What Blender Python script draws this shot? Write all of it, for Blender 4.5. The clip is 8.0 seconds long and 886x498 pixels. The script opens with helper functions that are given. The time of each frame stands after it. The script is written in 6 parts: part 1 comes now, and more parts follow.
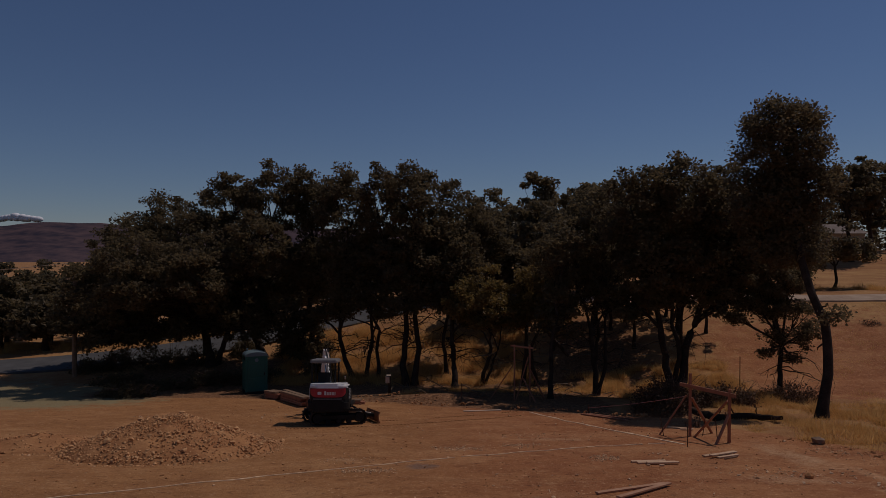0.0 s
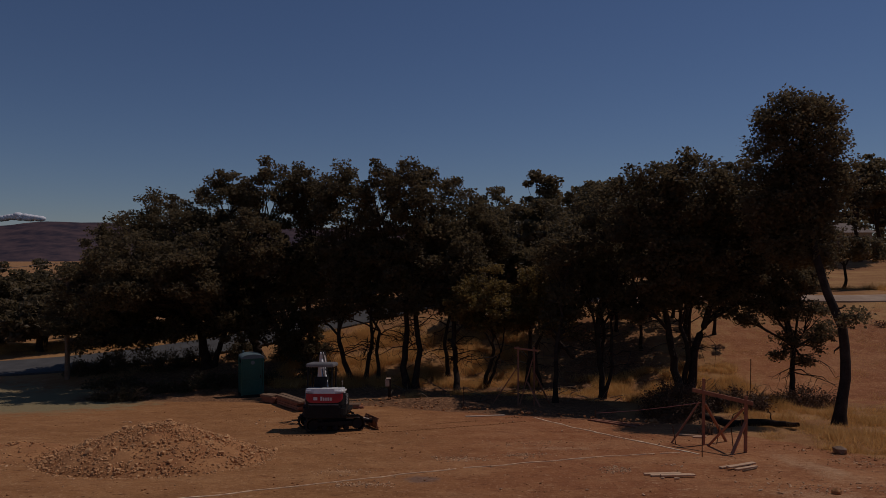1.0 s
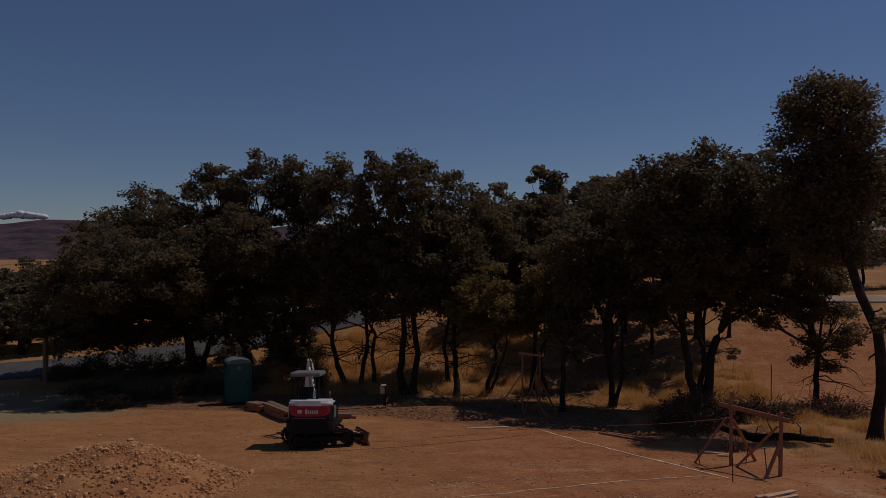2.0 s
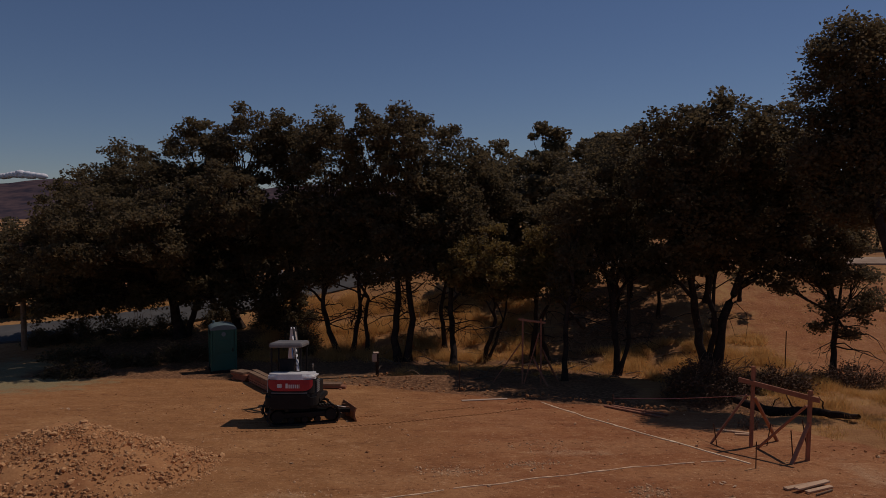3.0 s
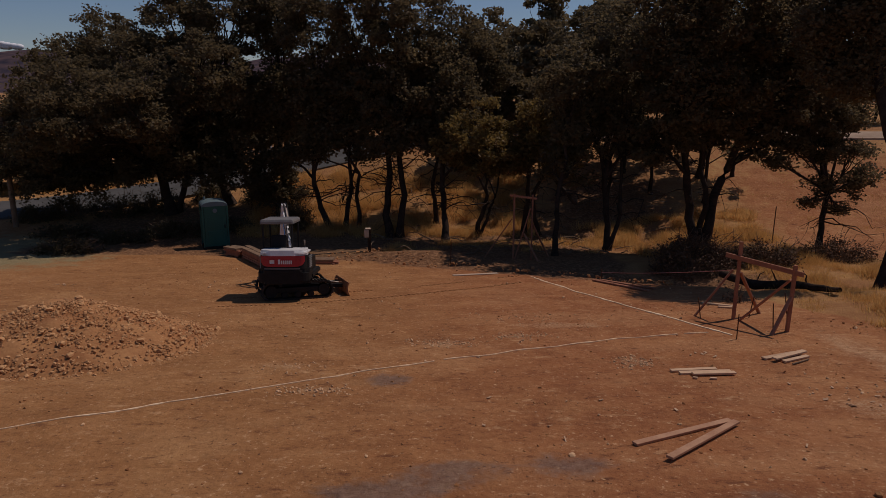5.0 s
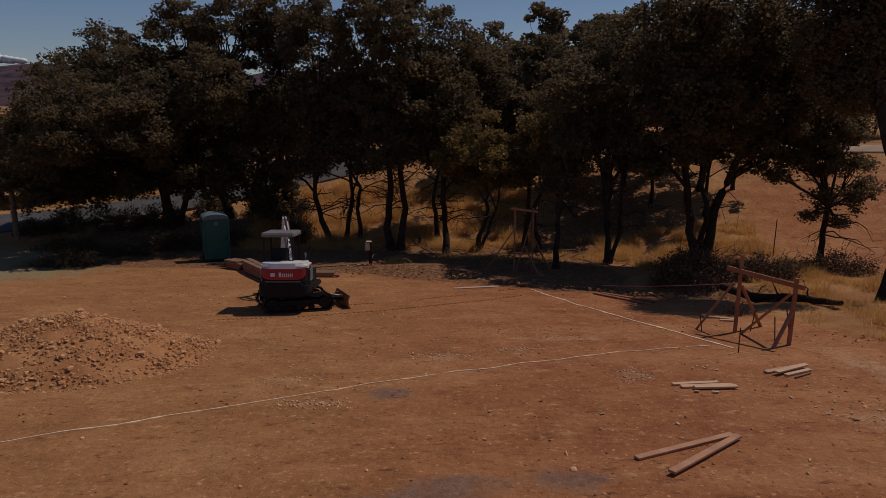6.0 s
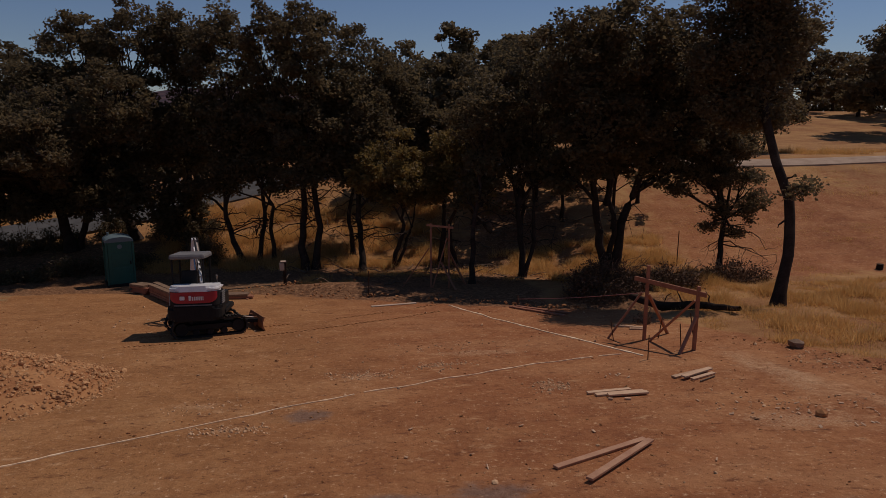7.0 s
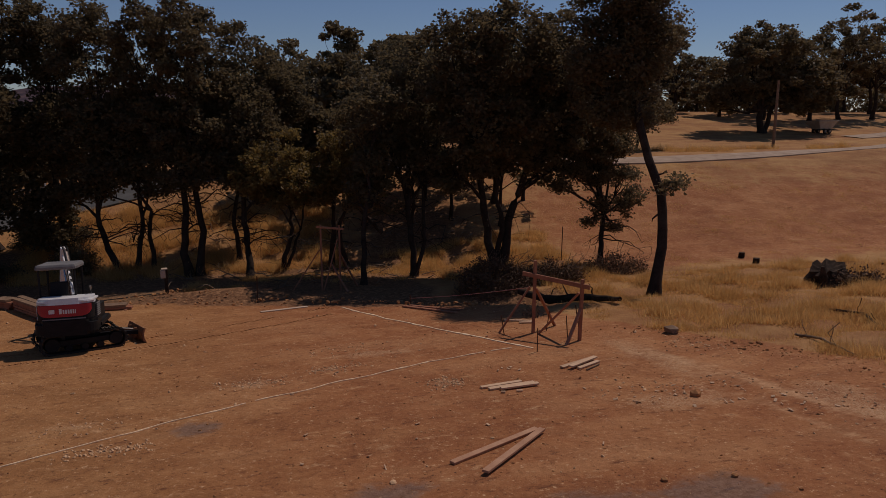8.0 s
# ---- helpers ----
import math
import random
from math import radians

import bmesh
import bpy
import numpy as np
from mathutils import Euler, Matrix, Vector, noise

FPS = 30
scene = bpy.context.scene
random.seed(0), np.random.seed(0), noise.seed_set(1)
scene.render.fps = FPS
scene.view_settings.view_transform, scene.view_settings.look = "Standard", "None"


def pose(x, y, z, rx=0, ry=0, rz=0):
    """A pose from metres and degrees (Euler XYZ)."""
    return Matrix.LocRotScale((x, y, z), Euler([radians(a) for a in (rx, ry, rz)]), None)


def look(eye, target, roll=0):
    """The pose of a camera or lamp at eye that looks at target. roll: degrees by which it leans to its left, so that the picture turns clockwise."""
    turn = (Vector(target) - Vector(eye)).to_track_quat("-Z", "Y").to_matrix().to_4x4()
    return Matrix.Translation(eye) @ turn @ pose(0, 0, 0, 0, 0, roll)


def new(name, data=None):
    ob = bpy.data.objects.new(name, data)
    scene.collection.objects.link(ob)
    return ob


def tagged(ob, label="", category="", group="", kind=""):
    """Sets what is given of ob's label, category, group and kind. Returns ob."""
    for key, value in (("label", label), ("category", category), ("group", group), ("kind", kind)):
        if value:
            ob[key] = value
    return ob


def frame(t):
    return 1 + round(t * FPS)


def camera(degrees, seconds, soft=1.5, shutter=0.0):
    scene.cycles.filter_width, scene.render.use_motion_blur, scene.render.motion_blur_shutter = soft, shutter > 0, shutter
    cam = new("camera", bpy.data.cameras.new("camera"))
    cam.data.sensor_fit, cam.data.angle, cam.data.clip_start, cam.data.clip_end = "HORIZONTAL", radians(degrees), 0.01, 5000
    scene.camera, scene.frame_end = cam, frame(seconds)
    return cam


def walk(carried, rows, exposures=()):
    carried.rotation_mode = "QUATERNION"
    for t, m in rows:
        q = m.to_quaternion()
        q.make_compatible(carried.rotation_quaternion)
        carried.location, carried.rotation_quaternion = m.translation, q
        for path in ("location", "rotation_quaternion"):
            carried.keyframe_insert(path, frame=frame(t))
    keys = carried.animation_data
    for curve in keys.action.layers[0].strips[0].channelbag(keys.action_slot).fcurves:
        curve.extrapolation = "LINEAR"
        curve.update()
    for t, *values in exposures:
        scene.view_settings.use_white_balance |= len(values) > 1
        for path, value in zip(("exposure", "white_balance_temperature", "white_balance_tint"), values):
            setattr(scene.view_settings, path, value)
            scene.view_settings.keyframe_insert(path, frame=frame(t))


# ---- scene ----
cam = camera(64.6, 8.0, soft=0.75)
EYE = 7.5
ROWS = [
    (0.0, 0.0, 0.0, 0.0, 0.41),
    (0.5, 0.01, 0.42, 0.10, 0.40),
    (1.0, 0.03, 1.10, 0.17, 0.36),
    (1.5, 0.07, 2.13, 0.24, 0.29),
    (1.7, 0.10, 2.62, 0.27, 0.25),
    (2.8, 0.39, 5.37, 0.50, -0.75),
    (3.0, 0.42, 5.58, 0.45, -3.09),
    (3.5, 0.47, 5.75, 0.36, -3.54),
    (4.0, 0.47, 5.75, 0.10, -5.82),
    (4.5, 0.47, 5.75, -0.10, -9.43),
    (4.7, 0.47, 5.75, -0.13, -10.86),
    (5.25, 0.47, 5.75, -0.16, -14.3),
    (5.8, 0.47, 5.75, -0.18, -13.83),
    (6.0, 0.47, 5.75, -0.08, -12.18),
    (6.5, 0.47, 5.75, -0.02, -10.81),
    (6.7, 0.47, 5.75, -1.27, -10.83),
    (7.0, 0.47, 5.75, -7.03, -10.79),
    (7.2, 0.47, 5.75, -10.30, -10.79),
    (7.5, 0.47, 5.75, -13.06, -10.77),
    (8.0, 0.47, 5.75, -16.07, -10.78),
]
EXPOSURE = [(0.0, -1.02, 6350, 22), (1.7, -0.98, 6350, 22), (3.0, -0.75, 6600, 22), (4.5, -0.5, 6600, 22), (6.0, -0.5, 6600, 22), (8.0, -0.5, 6600, 22)]
walk(cam, [(t, pose(x, y, EYE, 90 + pitch, 0, yaw)) for t, x, y, yaw, pitch in ROWS], EXPOSURE)

# ---- light ----
SUN_AZ, SUN_EL = math.atan2(0.86, 0.51), radians(57)
world = bpy.data.worlds.new("sky")
scene.world = world
world.use_nodes = True
wn = world.node_tree
sky = wn.nodes.new("ShaderNodeTexSky")
sky.sky_type = "NISHITA"
sky.sun_disc = False
sky.sun_elevation, sky.sun_rotation = SUN_EL, SUN_AZ
sky.altitude, sky.air_density, sky.dust_density, sky.ozone_density = 300, 1.0, 0.0, 7.0
back = wn.nodes["Background"]
back.inputs["Strength"].default_value = 0.06
wn.links.new(sky.outputs[0], back.inputs["Color"])
sun_data = bpy.data.lights.new("sun", "SUN")
sun_data.energy, sun_data.angle, sun_data.color = 2.6, radians(0.55), (1.0, 0.93, 0.82)
sun = new("sun", sun_data)
to_sun = Vector((math.sin(SUN_AZ) * math.cos(SUN_EL), math.cos(SUN_AZ) * math.cos(SUN_EL), math.sin(SUN_EL)))
sun.matrix_world = look(to_sun * 60, (0, 0, 0))


# ---- materials ----
def nodes_of(name, rough=0.8, metal=0.0, spec=0.3):
    m = bpy.data.materials.new(name)
    m.use_nodes = True
    b = m.node_tree.nodes["Principled BSDF"]
    b.inputs["Roughness"].default_value = rough
    b.inputs["Metallic"].default_value = metal
    b.inputs["Specular IOR Level"].default_value = spec
    return m, m.node_tree, b


def noise_node(nt, co, scale, detail=4.0, rough=0.6):
    n = nt.nodes.new("ShaderNodeTexNoise")
    n.inputs["Scale"].default_value = scale
    n.inputs["Detail"].default_value = detail
    n.inputs["Roughness"].default_value = rough
    nt.links.new(co, n.inputs["Vector"])
    return n.outputs["Fac"]


def ramp_node(nt, fac, stops):
    r = nt.nodes.new("ShaderNodeValToRGB")
    r.color_ramp.elements[0].position, r.color_ramp.elements[0].color = stops[0][0], (*stops[0][1], 1)
    r.color_ramp.elements[1].position, r.color_ramp.elements[1].color = stops[-1][0], (*stops[-1][1], 1)
    for p, c in stops[1:-1]:
        r.color_ramp.elements.new(p).color = (*c, 1)
    nt.links.new(fac, r.inputs[0])
    return r.outputs[0]


def mix_node(nt, fac, a, b, blend="MIX"):
    m = nt.nodes.new("ShaderNodeMix")
    m.data_type, m.blend_type = "RGBA", blend
    for sock, v in ((m.inputs[0], fac), (m.inputs[6], a), (m.inputs[7], b)):
        if isinstance(v, (int, float)):
            sock.default_value = v
        elif isinstance(v, tuple):
            sock.default_value = (*v, 1)
        else:
            nt.links.new(v, sock)
    return m.outputs[2]


def math_node(nt, op, a, b=0.0, clamp=False):
    m = nt.nodes.new("ShaderNodeMath")
    m.operation, m.use_clamp = op, clamp
    for sock, v in ((m.inputs[0], a), (m.inputs[1], b)):
        if isinstance(v, (int, float)):
            sock.default_value = v
        else:
            nt.links.new(v, sock)
    return m.outputs[0]


def bump_node(nt, b, height, strength, distance):
    n = nt.nodes.new("ShaderNodeBump")
    n.inputs["Strength"].default_value, n.inputs["Distance"].default_value = strength, distance
    nt.links.new(height, n.inputs["Height"])
    nt.links.new(n.outputs[0], b.inputs["Normal"])


def coords(nt):
    return nt.nodes.new("ShaderNodeTexCoord").outputs["Object"]


def surface(name, dark, light, scale=3.0, rough=0.8, metal=0.0, bump=0.3, fine=40.0, depth=0.01, island=0.0, each=0.0, spec=0.3):
    """Two tones over a coarse and a fine grain; island and each vary loose pieces and objects."""
    m, nt, b = nodes_of(name, rough, metal, spec)
    co = coords(nt)
    a, f = noise_node(nt, co, scale, 5), noise_node(nt, co, fine, 3)
    v = math_node(nt, "ADD", math_node(nt, "MULTIPLY", a, 0.65), math_node(nt, "MULTIPLY", f, 0.35))
    col = ramp_node(nt, v, [(0.36, dark), (0.64, light)])
    if island:
        g = nt.nodes.new("ShaderNodeNewGeometry").outputs["Random Per Island"]
        col = mix_node(nt, island, col, ramp_node(nt, g, [(0.0, tuple(c * 0.45 for c in dark)), (1.0, tuple(min(1, c * 1.35) for c in light))]))
    if each:
        g = nt.nodes.new("ShaderNodeObjectInfo").outputs["Random"]
        col = mix_node(nt, each, col, ramp_node(nt, g, [(0.0, tuple(c * 0.6 for c in dark)), (1.0, tuple(min(1, c * 1.2) for c in light))]))
    nt.links.new(col, b.inputs["Base Color"])
    if bump:
        bump_node(nt, b, v, bump, depth)
    return m


def ground_material():
    m, nt, b = nodes_of("soil", 0.95, 0.0, 0.15)
    co = coords(nt)

    def attr(n):
        a = nt.nodes.new("ShaderNodeAttribute")
        a.attribute_name = n
        return a.outputs["Fac"]

    big, mid, fine, grit = noise_node(nt, co, 0.16, 5), noise_node(nt, co, 1.3, 6, 0.65), noise_node(nt, co, 7, 6, 0.75), noise_node(nt, co, 30, 5, 0.75)
    mp = nt.nodes.new("ShaderNodeMapping")
    mp.inputs["Scale"].default_value = (0.55, 1.25, 1.0)
    mp.inputs["Rotation"].default_value = (0, 0, radians(-14))
    nt.links.new(co, mp.inputs["Vector"])
    streak = noise_node(nt, mp.outputs[0], 0.55, 8, 0.62)
    flecks = noise_node(nt, mp.outputs[0], 3.4, 9, 0.72)
    crumbs = noise_node(nt, co, 11, 5, 0.7)
    dirt = ramp_node(nt, big, [(0.36, (0.24, 0.08, 0.031)), (0.5, (0.34, 0.129, 0.049)), (0.62, (0.43, 0.19, 0.074))])
    dirt = mix_node(nt, math_node(nt, "MULTIPLY", attr("ochre"), 0.85), dirt, (0.41, 0.236, 0.08))
    dirt = mix_node(nt, 0.4, dirt, ramp_node(nt, streak, [(0.36, (0.2, 0.066, 0.028)), (0.5, (0.38, 0.145, 0.056)), (0.62, (0.6, 0.31, 0.14))]))
    dirt = mix_node(nt, 0.25, dirt, ramp_node(nt, mid, [(0.36, (0.2, 0.066, 0.028)), (0.5, (0.37, 0.14, 0.054)), (0.64, (0.54, 0.26, 0.105))]))
    dirt = mix_node(nt, 0.22, dirt, ramp_node(nt, fine, [(0.36, (0.17, 0.06, 0.027)), (0.5, (0.37, 0.14, 0.055)), (0.64, (0.56, 0.27, 0.115))]))
    # dark scuffs, pale dust and loose crumbs
    dirt = mix_node(nt, math_node(nt, "MULTIPLY", math_node(nt, "SUBTRACT", 0.43, flecks), 8.0, True), dirt, (0.15, 0.052, 0.024))
    dirt = mix_node(nt, math_node(nt, "MULTIPLY", math_node(nt, "SUBTRACT", flecks, 0.58), 7.0, True), dirt, (0.6, 0.34, 0.165))
    dirt = mix_node(nt, math_node(nt, "MULTIPLY", math_node(nt, "SUBTRACT", crumbs, 0.59), 9.0, True), dirt, (0.66, 0.4, 0.21))
    dirt = mix_node(nt, math_node(nt, "MULTIPLY", math_node(nt, "SUBTRACT", 0.41, crumbs), 9.0, True), dirt, (0.1, 0.038, 0.02))
    vor = nt.nodes.new("ShaderNodeTexVoronoi")
    vor.inputs["Scale"].default_value = 7.0
    nt.links.new(co, vor.inputs["Vector"])
    pebble = math_node(nt, "LESS_THAN", vor.outputs["Distance"], math_node(nt, "MULTIPLY", math_node(nt, "SUBTRACT", mid, 0.46, True), 0.75))
    dirt = mix_node(nt, math_node(nt, "MULTIPLY", pebble, 0.45), dirt, (0.6, 0.37, 0.19))
    # blue-grey clay patches and pale gravel spread on the soil
    ragged = math_node(nt, "ADD", math_node(nt, "MULTIPLY", mid, 0.9), math_node(nt, "MULTIPLY", fine, 0.5))
    def patch(n, lo):
        v = math_node(nt, "SUBTRACT", math_node(nt, "ADD", attr(n), ragged), lo)
        return math_node(nt, "MULTIPLY", v, 4.0, True)
    clay = math_node(nt, "MULTIPLY", patch("clay", 1.32), 0.6)
    dirt = mix_node(nt, clay, dirt, ramp_node(nt, fine, [(0.35, (0.10, 0.07, 0.058)), (0.65, (0.21, 0.16, 0.135))]))
    tracks = math_node(nt, "MULTIPLY", math_node(nt, "SUBTRACT", math_node(nt, "ADD", attr("wheel"), math_node(nt, "MULTIPLY", flecks, 1.8)), 1.3), 2.4, True)
    dirt = mix_node(nt, math_node(nt, "MULTIPLY", tracks, 0.75), dirt, ramp_node(nt, fine, [(0.35, (0.38, 0.185, 0.083)), (0.65, (0.68, 0.385, 0.195))]))
    pale = math_node(nt, "MULTIPLY", patch("pale", 1.25), math_node(nt, "ADD", math_node(nt, "MULTIPLY", math_node(nt, "GREATER_THAN", grit, 0.52), 0.5), 0.06))
    dirt = mix_node(nt, pale, dirt, (0.6, 0.40, 0.23))
    gravel = ramp_node(nt, grit, [(0.35, (0.19, 0.145, 0.07)), (0.65, (0.39, 0.305, 0.16))])
    dirt = mix_node(nt, patch("gravel", 1.1), dirt, gravel)
    straw = ramp_node(nt, mid, [(0.32, (0.25, 0.105, 0.04)), (0.5, (0.41, 0.2, 0.07)), (0.68, (0.55, 0.31, 0.12))])
    straw = mix_node(nt, 0.55, straw, ramp_node(nt, fine, [(0.36, (0.14, 0.058, 0.026)), (0.5, (0.36, 0.17, 0.064)), (0.64, (0.64, 0.36, 0.14))]))
    straw = mix_node(nt, 0.5, straw, ramp_node(nt, big, [(0.38, (0.2, 0.075, 0.033)), (0.5, (0.36, 0.165, 0.066)), (0.62, (0.5, 0.285, 0.11))]))
    straw = mix_node(nt, 0.4, straw, ramp_node(nt, streak, [(0.36, (0.24, 0.095, 0.04)), (0.62, (0.52, 0.3, 0.12))]))
    col = mix_node(nt, patch("straw", 1.2), dirt, straw)
    # leaf litter, its dark tone also standing in for shade under the trees
    litter_shade = ramp_node(nt, fine, [(0.36, (0.075, 0.036, 0.019)), (0.52, (0.2, 0.096, 0.048)), (0.66, (0.45, 0.24, 0.12))])
    col = mix_node(nt, math_node(nt, "MULTIPLY", patch("litter_shade", 1.2), 0.85), col, litter_shade)
    nt.links.new(col, b.inputs["Base Color"])
    h = math_node(nt, "ADD", math_node(nt, "MULTIPLY", mid, 0.7), math_node(nt, "ADD", math_node(nt, "MULTIPLY", fine, 0.35), math_node(nt, "MULTIPLY", grit, 0.1)))
    bump_node(nt, b, h, 1.0, 0.11)
    return m


M_SOIL = ground_material()
M_CLOD = surface("clods", (0.28, 0.108, 0.043), (0.5, 0.245, 0.098), 1.2, 0.95, 0, 0.6, 14, 0.04, island=0.2, spec=0.15)
M_RUBBLE = surface("broken_rock", (0.4, 0.18, 0.075), (0.64, 0.36, 0.165), 2.5, 0.95, 0, 0.4, 30, 0.02, island=0.35, spec=0.15)
M_STONE = surface("pale_stone", (0.46, 0.25, 0.12), (0.74, 0.47, 0.26), 5, 0.9, 0, 0.4, 40, 0.01, island=0.4, spec=0.2)
M_LEAF = surface("oak_leaf", (0.1, 0.075, 0.039), (0.2, 0.148, 0.075), 0.6, 0.6, 0, 0, 6, island=0.28, spec=0.2)
M_OLIVE = surface("olive_leaf", (0.16, 0.108, 0.034), (0.3, 0.2, 0.062), 0.8, 0.55, 0, 0, 6, island=0.28, spec=0.3)
M_FARLEAF = surface("far_leaf", (0.11, 0.083, 0.042), (0.22, 0.16, 0.078), 0.4, 0.55, 0, 0, 4, island=0.28, spec=0.3)
M_BARK = surface("bark", (0.026, 0.017, 0.013), (0.07, 0.047, 0.034), 2.5, 0.95, 0, 0.8, 18, 0.04, spec=0.1)
M_CHAR = surface("charred_wood", (0.016, 0.011, 0.008), (0.085, 0.052, 0.034), 3, 0.95, 0, 0.8, 20, 0.04, spec=0.1)
M_TWIG = surface("dead_twig", (0.12, 0.075, 0.045), (0.27, 0.18, 0.11), 4, 0.9, 0, 0.3, 30)
M_GRASS = surface("dry_grass", (0.56, 0.29, 0.085), (0.82, 0.5, 0.19), 0.7, 0.8, 0, 0, 5, island=0.3, spec=0.2)


def let_light_through(m, share, tint):
    """Thin dry blades and leaves pass some light on."""
    nt = m.node_tree
    b = nt.nodes["Principled BSDF"]
    tr, mx = nt.nodes.new("ShaderNodeBsdfTranslucent"), nt.nodes.new("ShaderNodeMixShader")
    tr.inputs["Color"].default_value = (*tint, 1)
    if b.inputs["Base Color"].links:
        nt.links.new(b.inputs["Base Color"].links[0].from_socket, tr.inputs["Color"])
    mx.inputs[0].default_value = share
    nt.links.new(b.outputs[0], mx.inputs[1])
    nt.links.new(tr.outputs[0], mx.inputs[2])
    nt.links.new(mx.outputs[0], nt.nodes["Material Output"].inputs["Surface"])


let_light_through(M_GRASS, 0.5, (0.7, 0.45, 0.18))
let_light_through(M_LEAF, 0.55, (0.15, 0.125, 0.06))
let_light_through(M_OLIVE, 0.5, (0.3, 0.2, 0.05))
let_light_through(M_FARLEAF, 0.5, (0.125, 0.1, 0.04))
M_ASPHALT = surface("asphalt", (0.065, 0.062, 0.058), (0.11, 0.105, 0.098), 0.8, 0.9, 0, 0.3, 60, 0.01)
M_DRIVE = surface("gravel_drive", (0.30, 0.2, 0.13), (0.48, 0.35, 0.245), 0.9, 0.95, 0, 0.5, 50, 0.02)
M_RED_WOOD = surface("reddish_lumber", (0.26, 0.095, 0.05), (0.43, 0.19, 0.105), 3, 0.8, 0, 0.3, 30, 0.004, each=0.3)
M_PLANK = surface("stained_plank", (0.36, 0.17, 0.09), (0.54, 0.3, 0.17), 3, 0.8, 0, 0.3, 30, 0.004, each=0.2)
M_LUMBER = surface("fresh_lumber", (0.5, 0.29, 0.16), (0.72, 0.48, 0.29), 3, 0.75, 0, 0.3, 30, 0.004, each=0.35)
M_PALE = surface("weathered_board", (0.42, 0.30, 0.20), (0.62, 0.47, 0.34), 2, 0.8, 0, 0.3, 25, 0.004, each=0.3)
M_CHALK = surface("chalk", (0.8, 0.54, 0.32), (0.95, 0.74, 0.48), 6, 0.95, 0, 0.2, 50)
M_STRING = surface("string_line", (0.5, 0.2, 0.16), (0.62, 0.28, 0.22), 6, 0.7, 0, 0)
M_REBAR = surface("rusty_steel", (0.07, 0.035, 0.02), (0.16, 0.075, 0.04), 9, 0.8, 0.5, 0.2, 60)
M_GREEN = surface("green_plastic", (0.008, 0.078, 0.058), (0.012, 0.105, 0.078), 1.2, 0.5, 0, 0.1, 30, 0.004, spec=0.4)
M_GREYPL = surface("grey_plastic", (0.10, 0.15, 0.16), (0.15, 0.20, 0.21), 2, 0.55, 0, 0.1, 30, 0.004)
M_WHITEPAINT = surface("white_paint", (0.66, 0.64, 0.60), (0.8, 0.78, 0.74), 2, 0.4, 0, 0.05, 30, 0.003, spec=0.5)
M_REDPAINT = surface("red_decal", (0.34, 0.012, 0.018), (0.45, 0.02, 0.025), 3, 0.4, 0, 0.02, 30, spec=0.5)
M_BLACK = surface("black_plastic", (0.008, 0.008, 0.008), (0.02, 0.018, 0.017), 3, 0.6, 0, 0.1, 30, 0.004, spec=0.2)
M_GREYROOF = surface("dusty_roof_paint", (0.13, 0.125, 0.12), (0.22, 0.205, 0.19), 2.5, 0.6, 0, 0.05, 30)
M_RUBBER = surface("dusty_rubber", (0.016, 0.014, 0.012), (0.06, 0.045, 0.032), 3, 0.9, 0, 0.3, 25, 0.01)
M_STEEL = surface("worn_steel", (0.16, 0.12, 0.09), (0.36, 0.30, 0.25), 4, 0.5, 0.7, 0.2, 30, 0.005)
M_ORANGE = surface("scuffed_blade_paint", (0.16, 0.06, 0.03), (0.42, 0.19, 0.08), 4, 0.65, 0.1, 0.2, 25, 0.005)
M_CHROME = surface("chrome_rod", (0.6, 0.6, 0.6), (0.75, 0.75, 0.75), 3, 0.15, 1.0, 0)
M_HILL = surface("hazy_hill", (0.04, 0.036, 0.05), (0.13, 0.085, 0.085), 0.012, 1.0, 0, 0, 0.03, spec=0.0)
M_CLOUD = surface("cloud", (0.8, 0.8, 0.8), (0.9, 0.9, 0.9), 0.01, 1.0, 0, 0, 0.05, spec=0.0)
M_WALL = surface("pale_siding", (0.40, 0.37, 0.33), (0.52, 0.48, 0.43), 0.5, 0.8, 0, 0.1, 8)
M_ROOF = surface("shingle_roof", (0.16, 0.12, 0.10), (0.28, 0.22, 0.18), 0.8, 0.9, 0, 0.3, 10)
M_GLASS = surface("dark_glass", (0.02, 0.025, 0.03), (0.03, 0.035, 0.04), 1, 0.08, 0, 0, spec=0.6)
M_POLE = surface("pole_wood", (0.17, 0.10, 0.06), (0.30, 0.19, 0.115), 3, 0.85, 0, 0.4, 30, 0.01)
M_CARSILVER = surface("silver_car_paint", (0.42, 0.43, 0.44), (0.5, 0.5, 0.5), 2, 0.3, 0.6, 0, spec=0.5)
M_BINTAN = surface("tan_metal", (0.33, 0.27, 0.21), (0.46, 0.39, 0.31), 2, 0.6, 0.1, 0.1, 20)


# ---- helpers for shapes ----
def part(name, bm, material, parent=None, label="", smooth=False):
    me = bpy.data.meshes.new(name)
    bm.to_mesh(me)
    bm.free()
    if smooth:
        me.polygons.foreach_set("use_smooth", [True] * len(me.polygons))
    me.materials.append(material)
    ob = new(name, me)
    if parent:
        ob.parent = parent
    if label:
        ob["label"] = label
    return ob


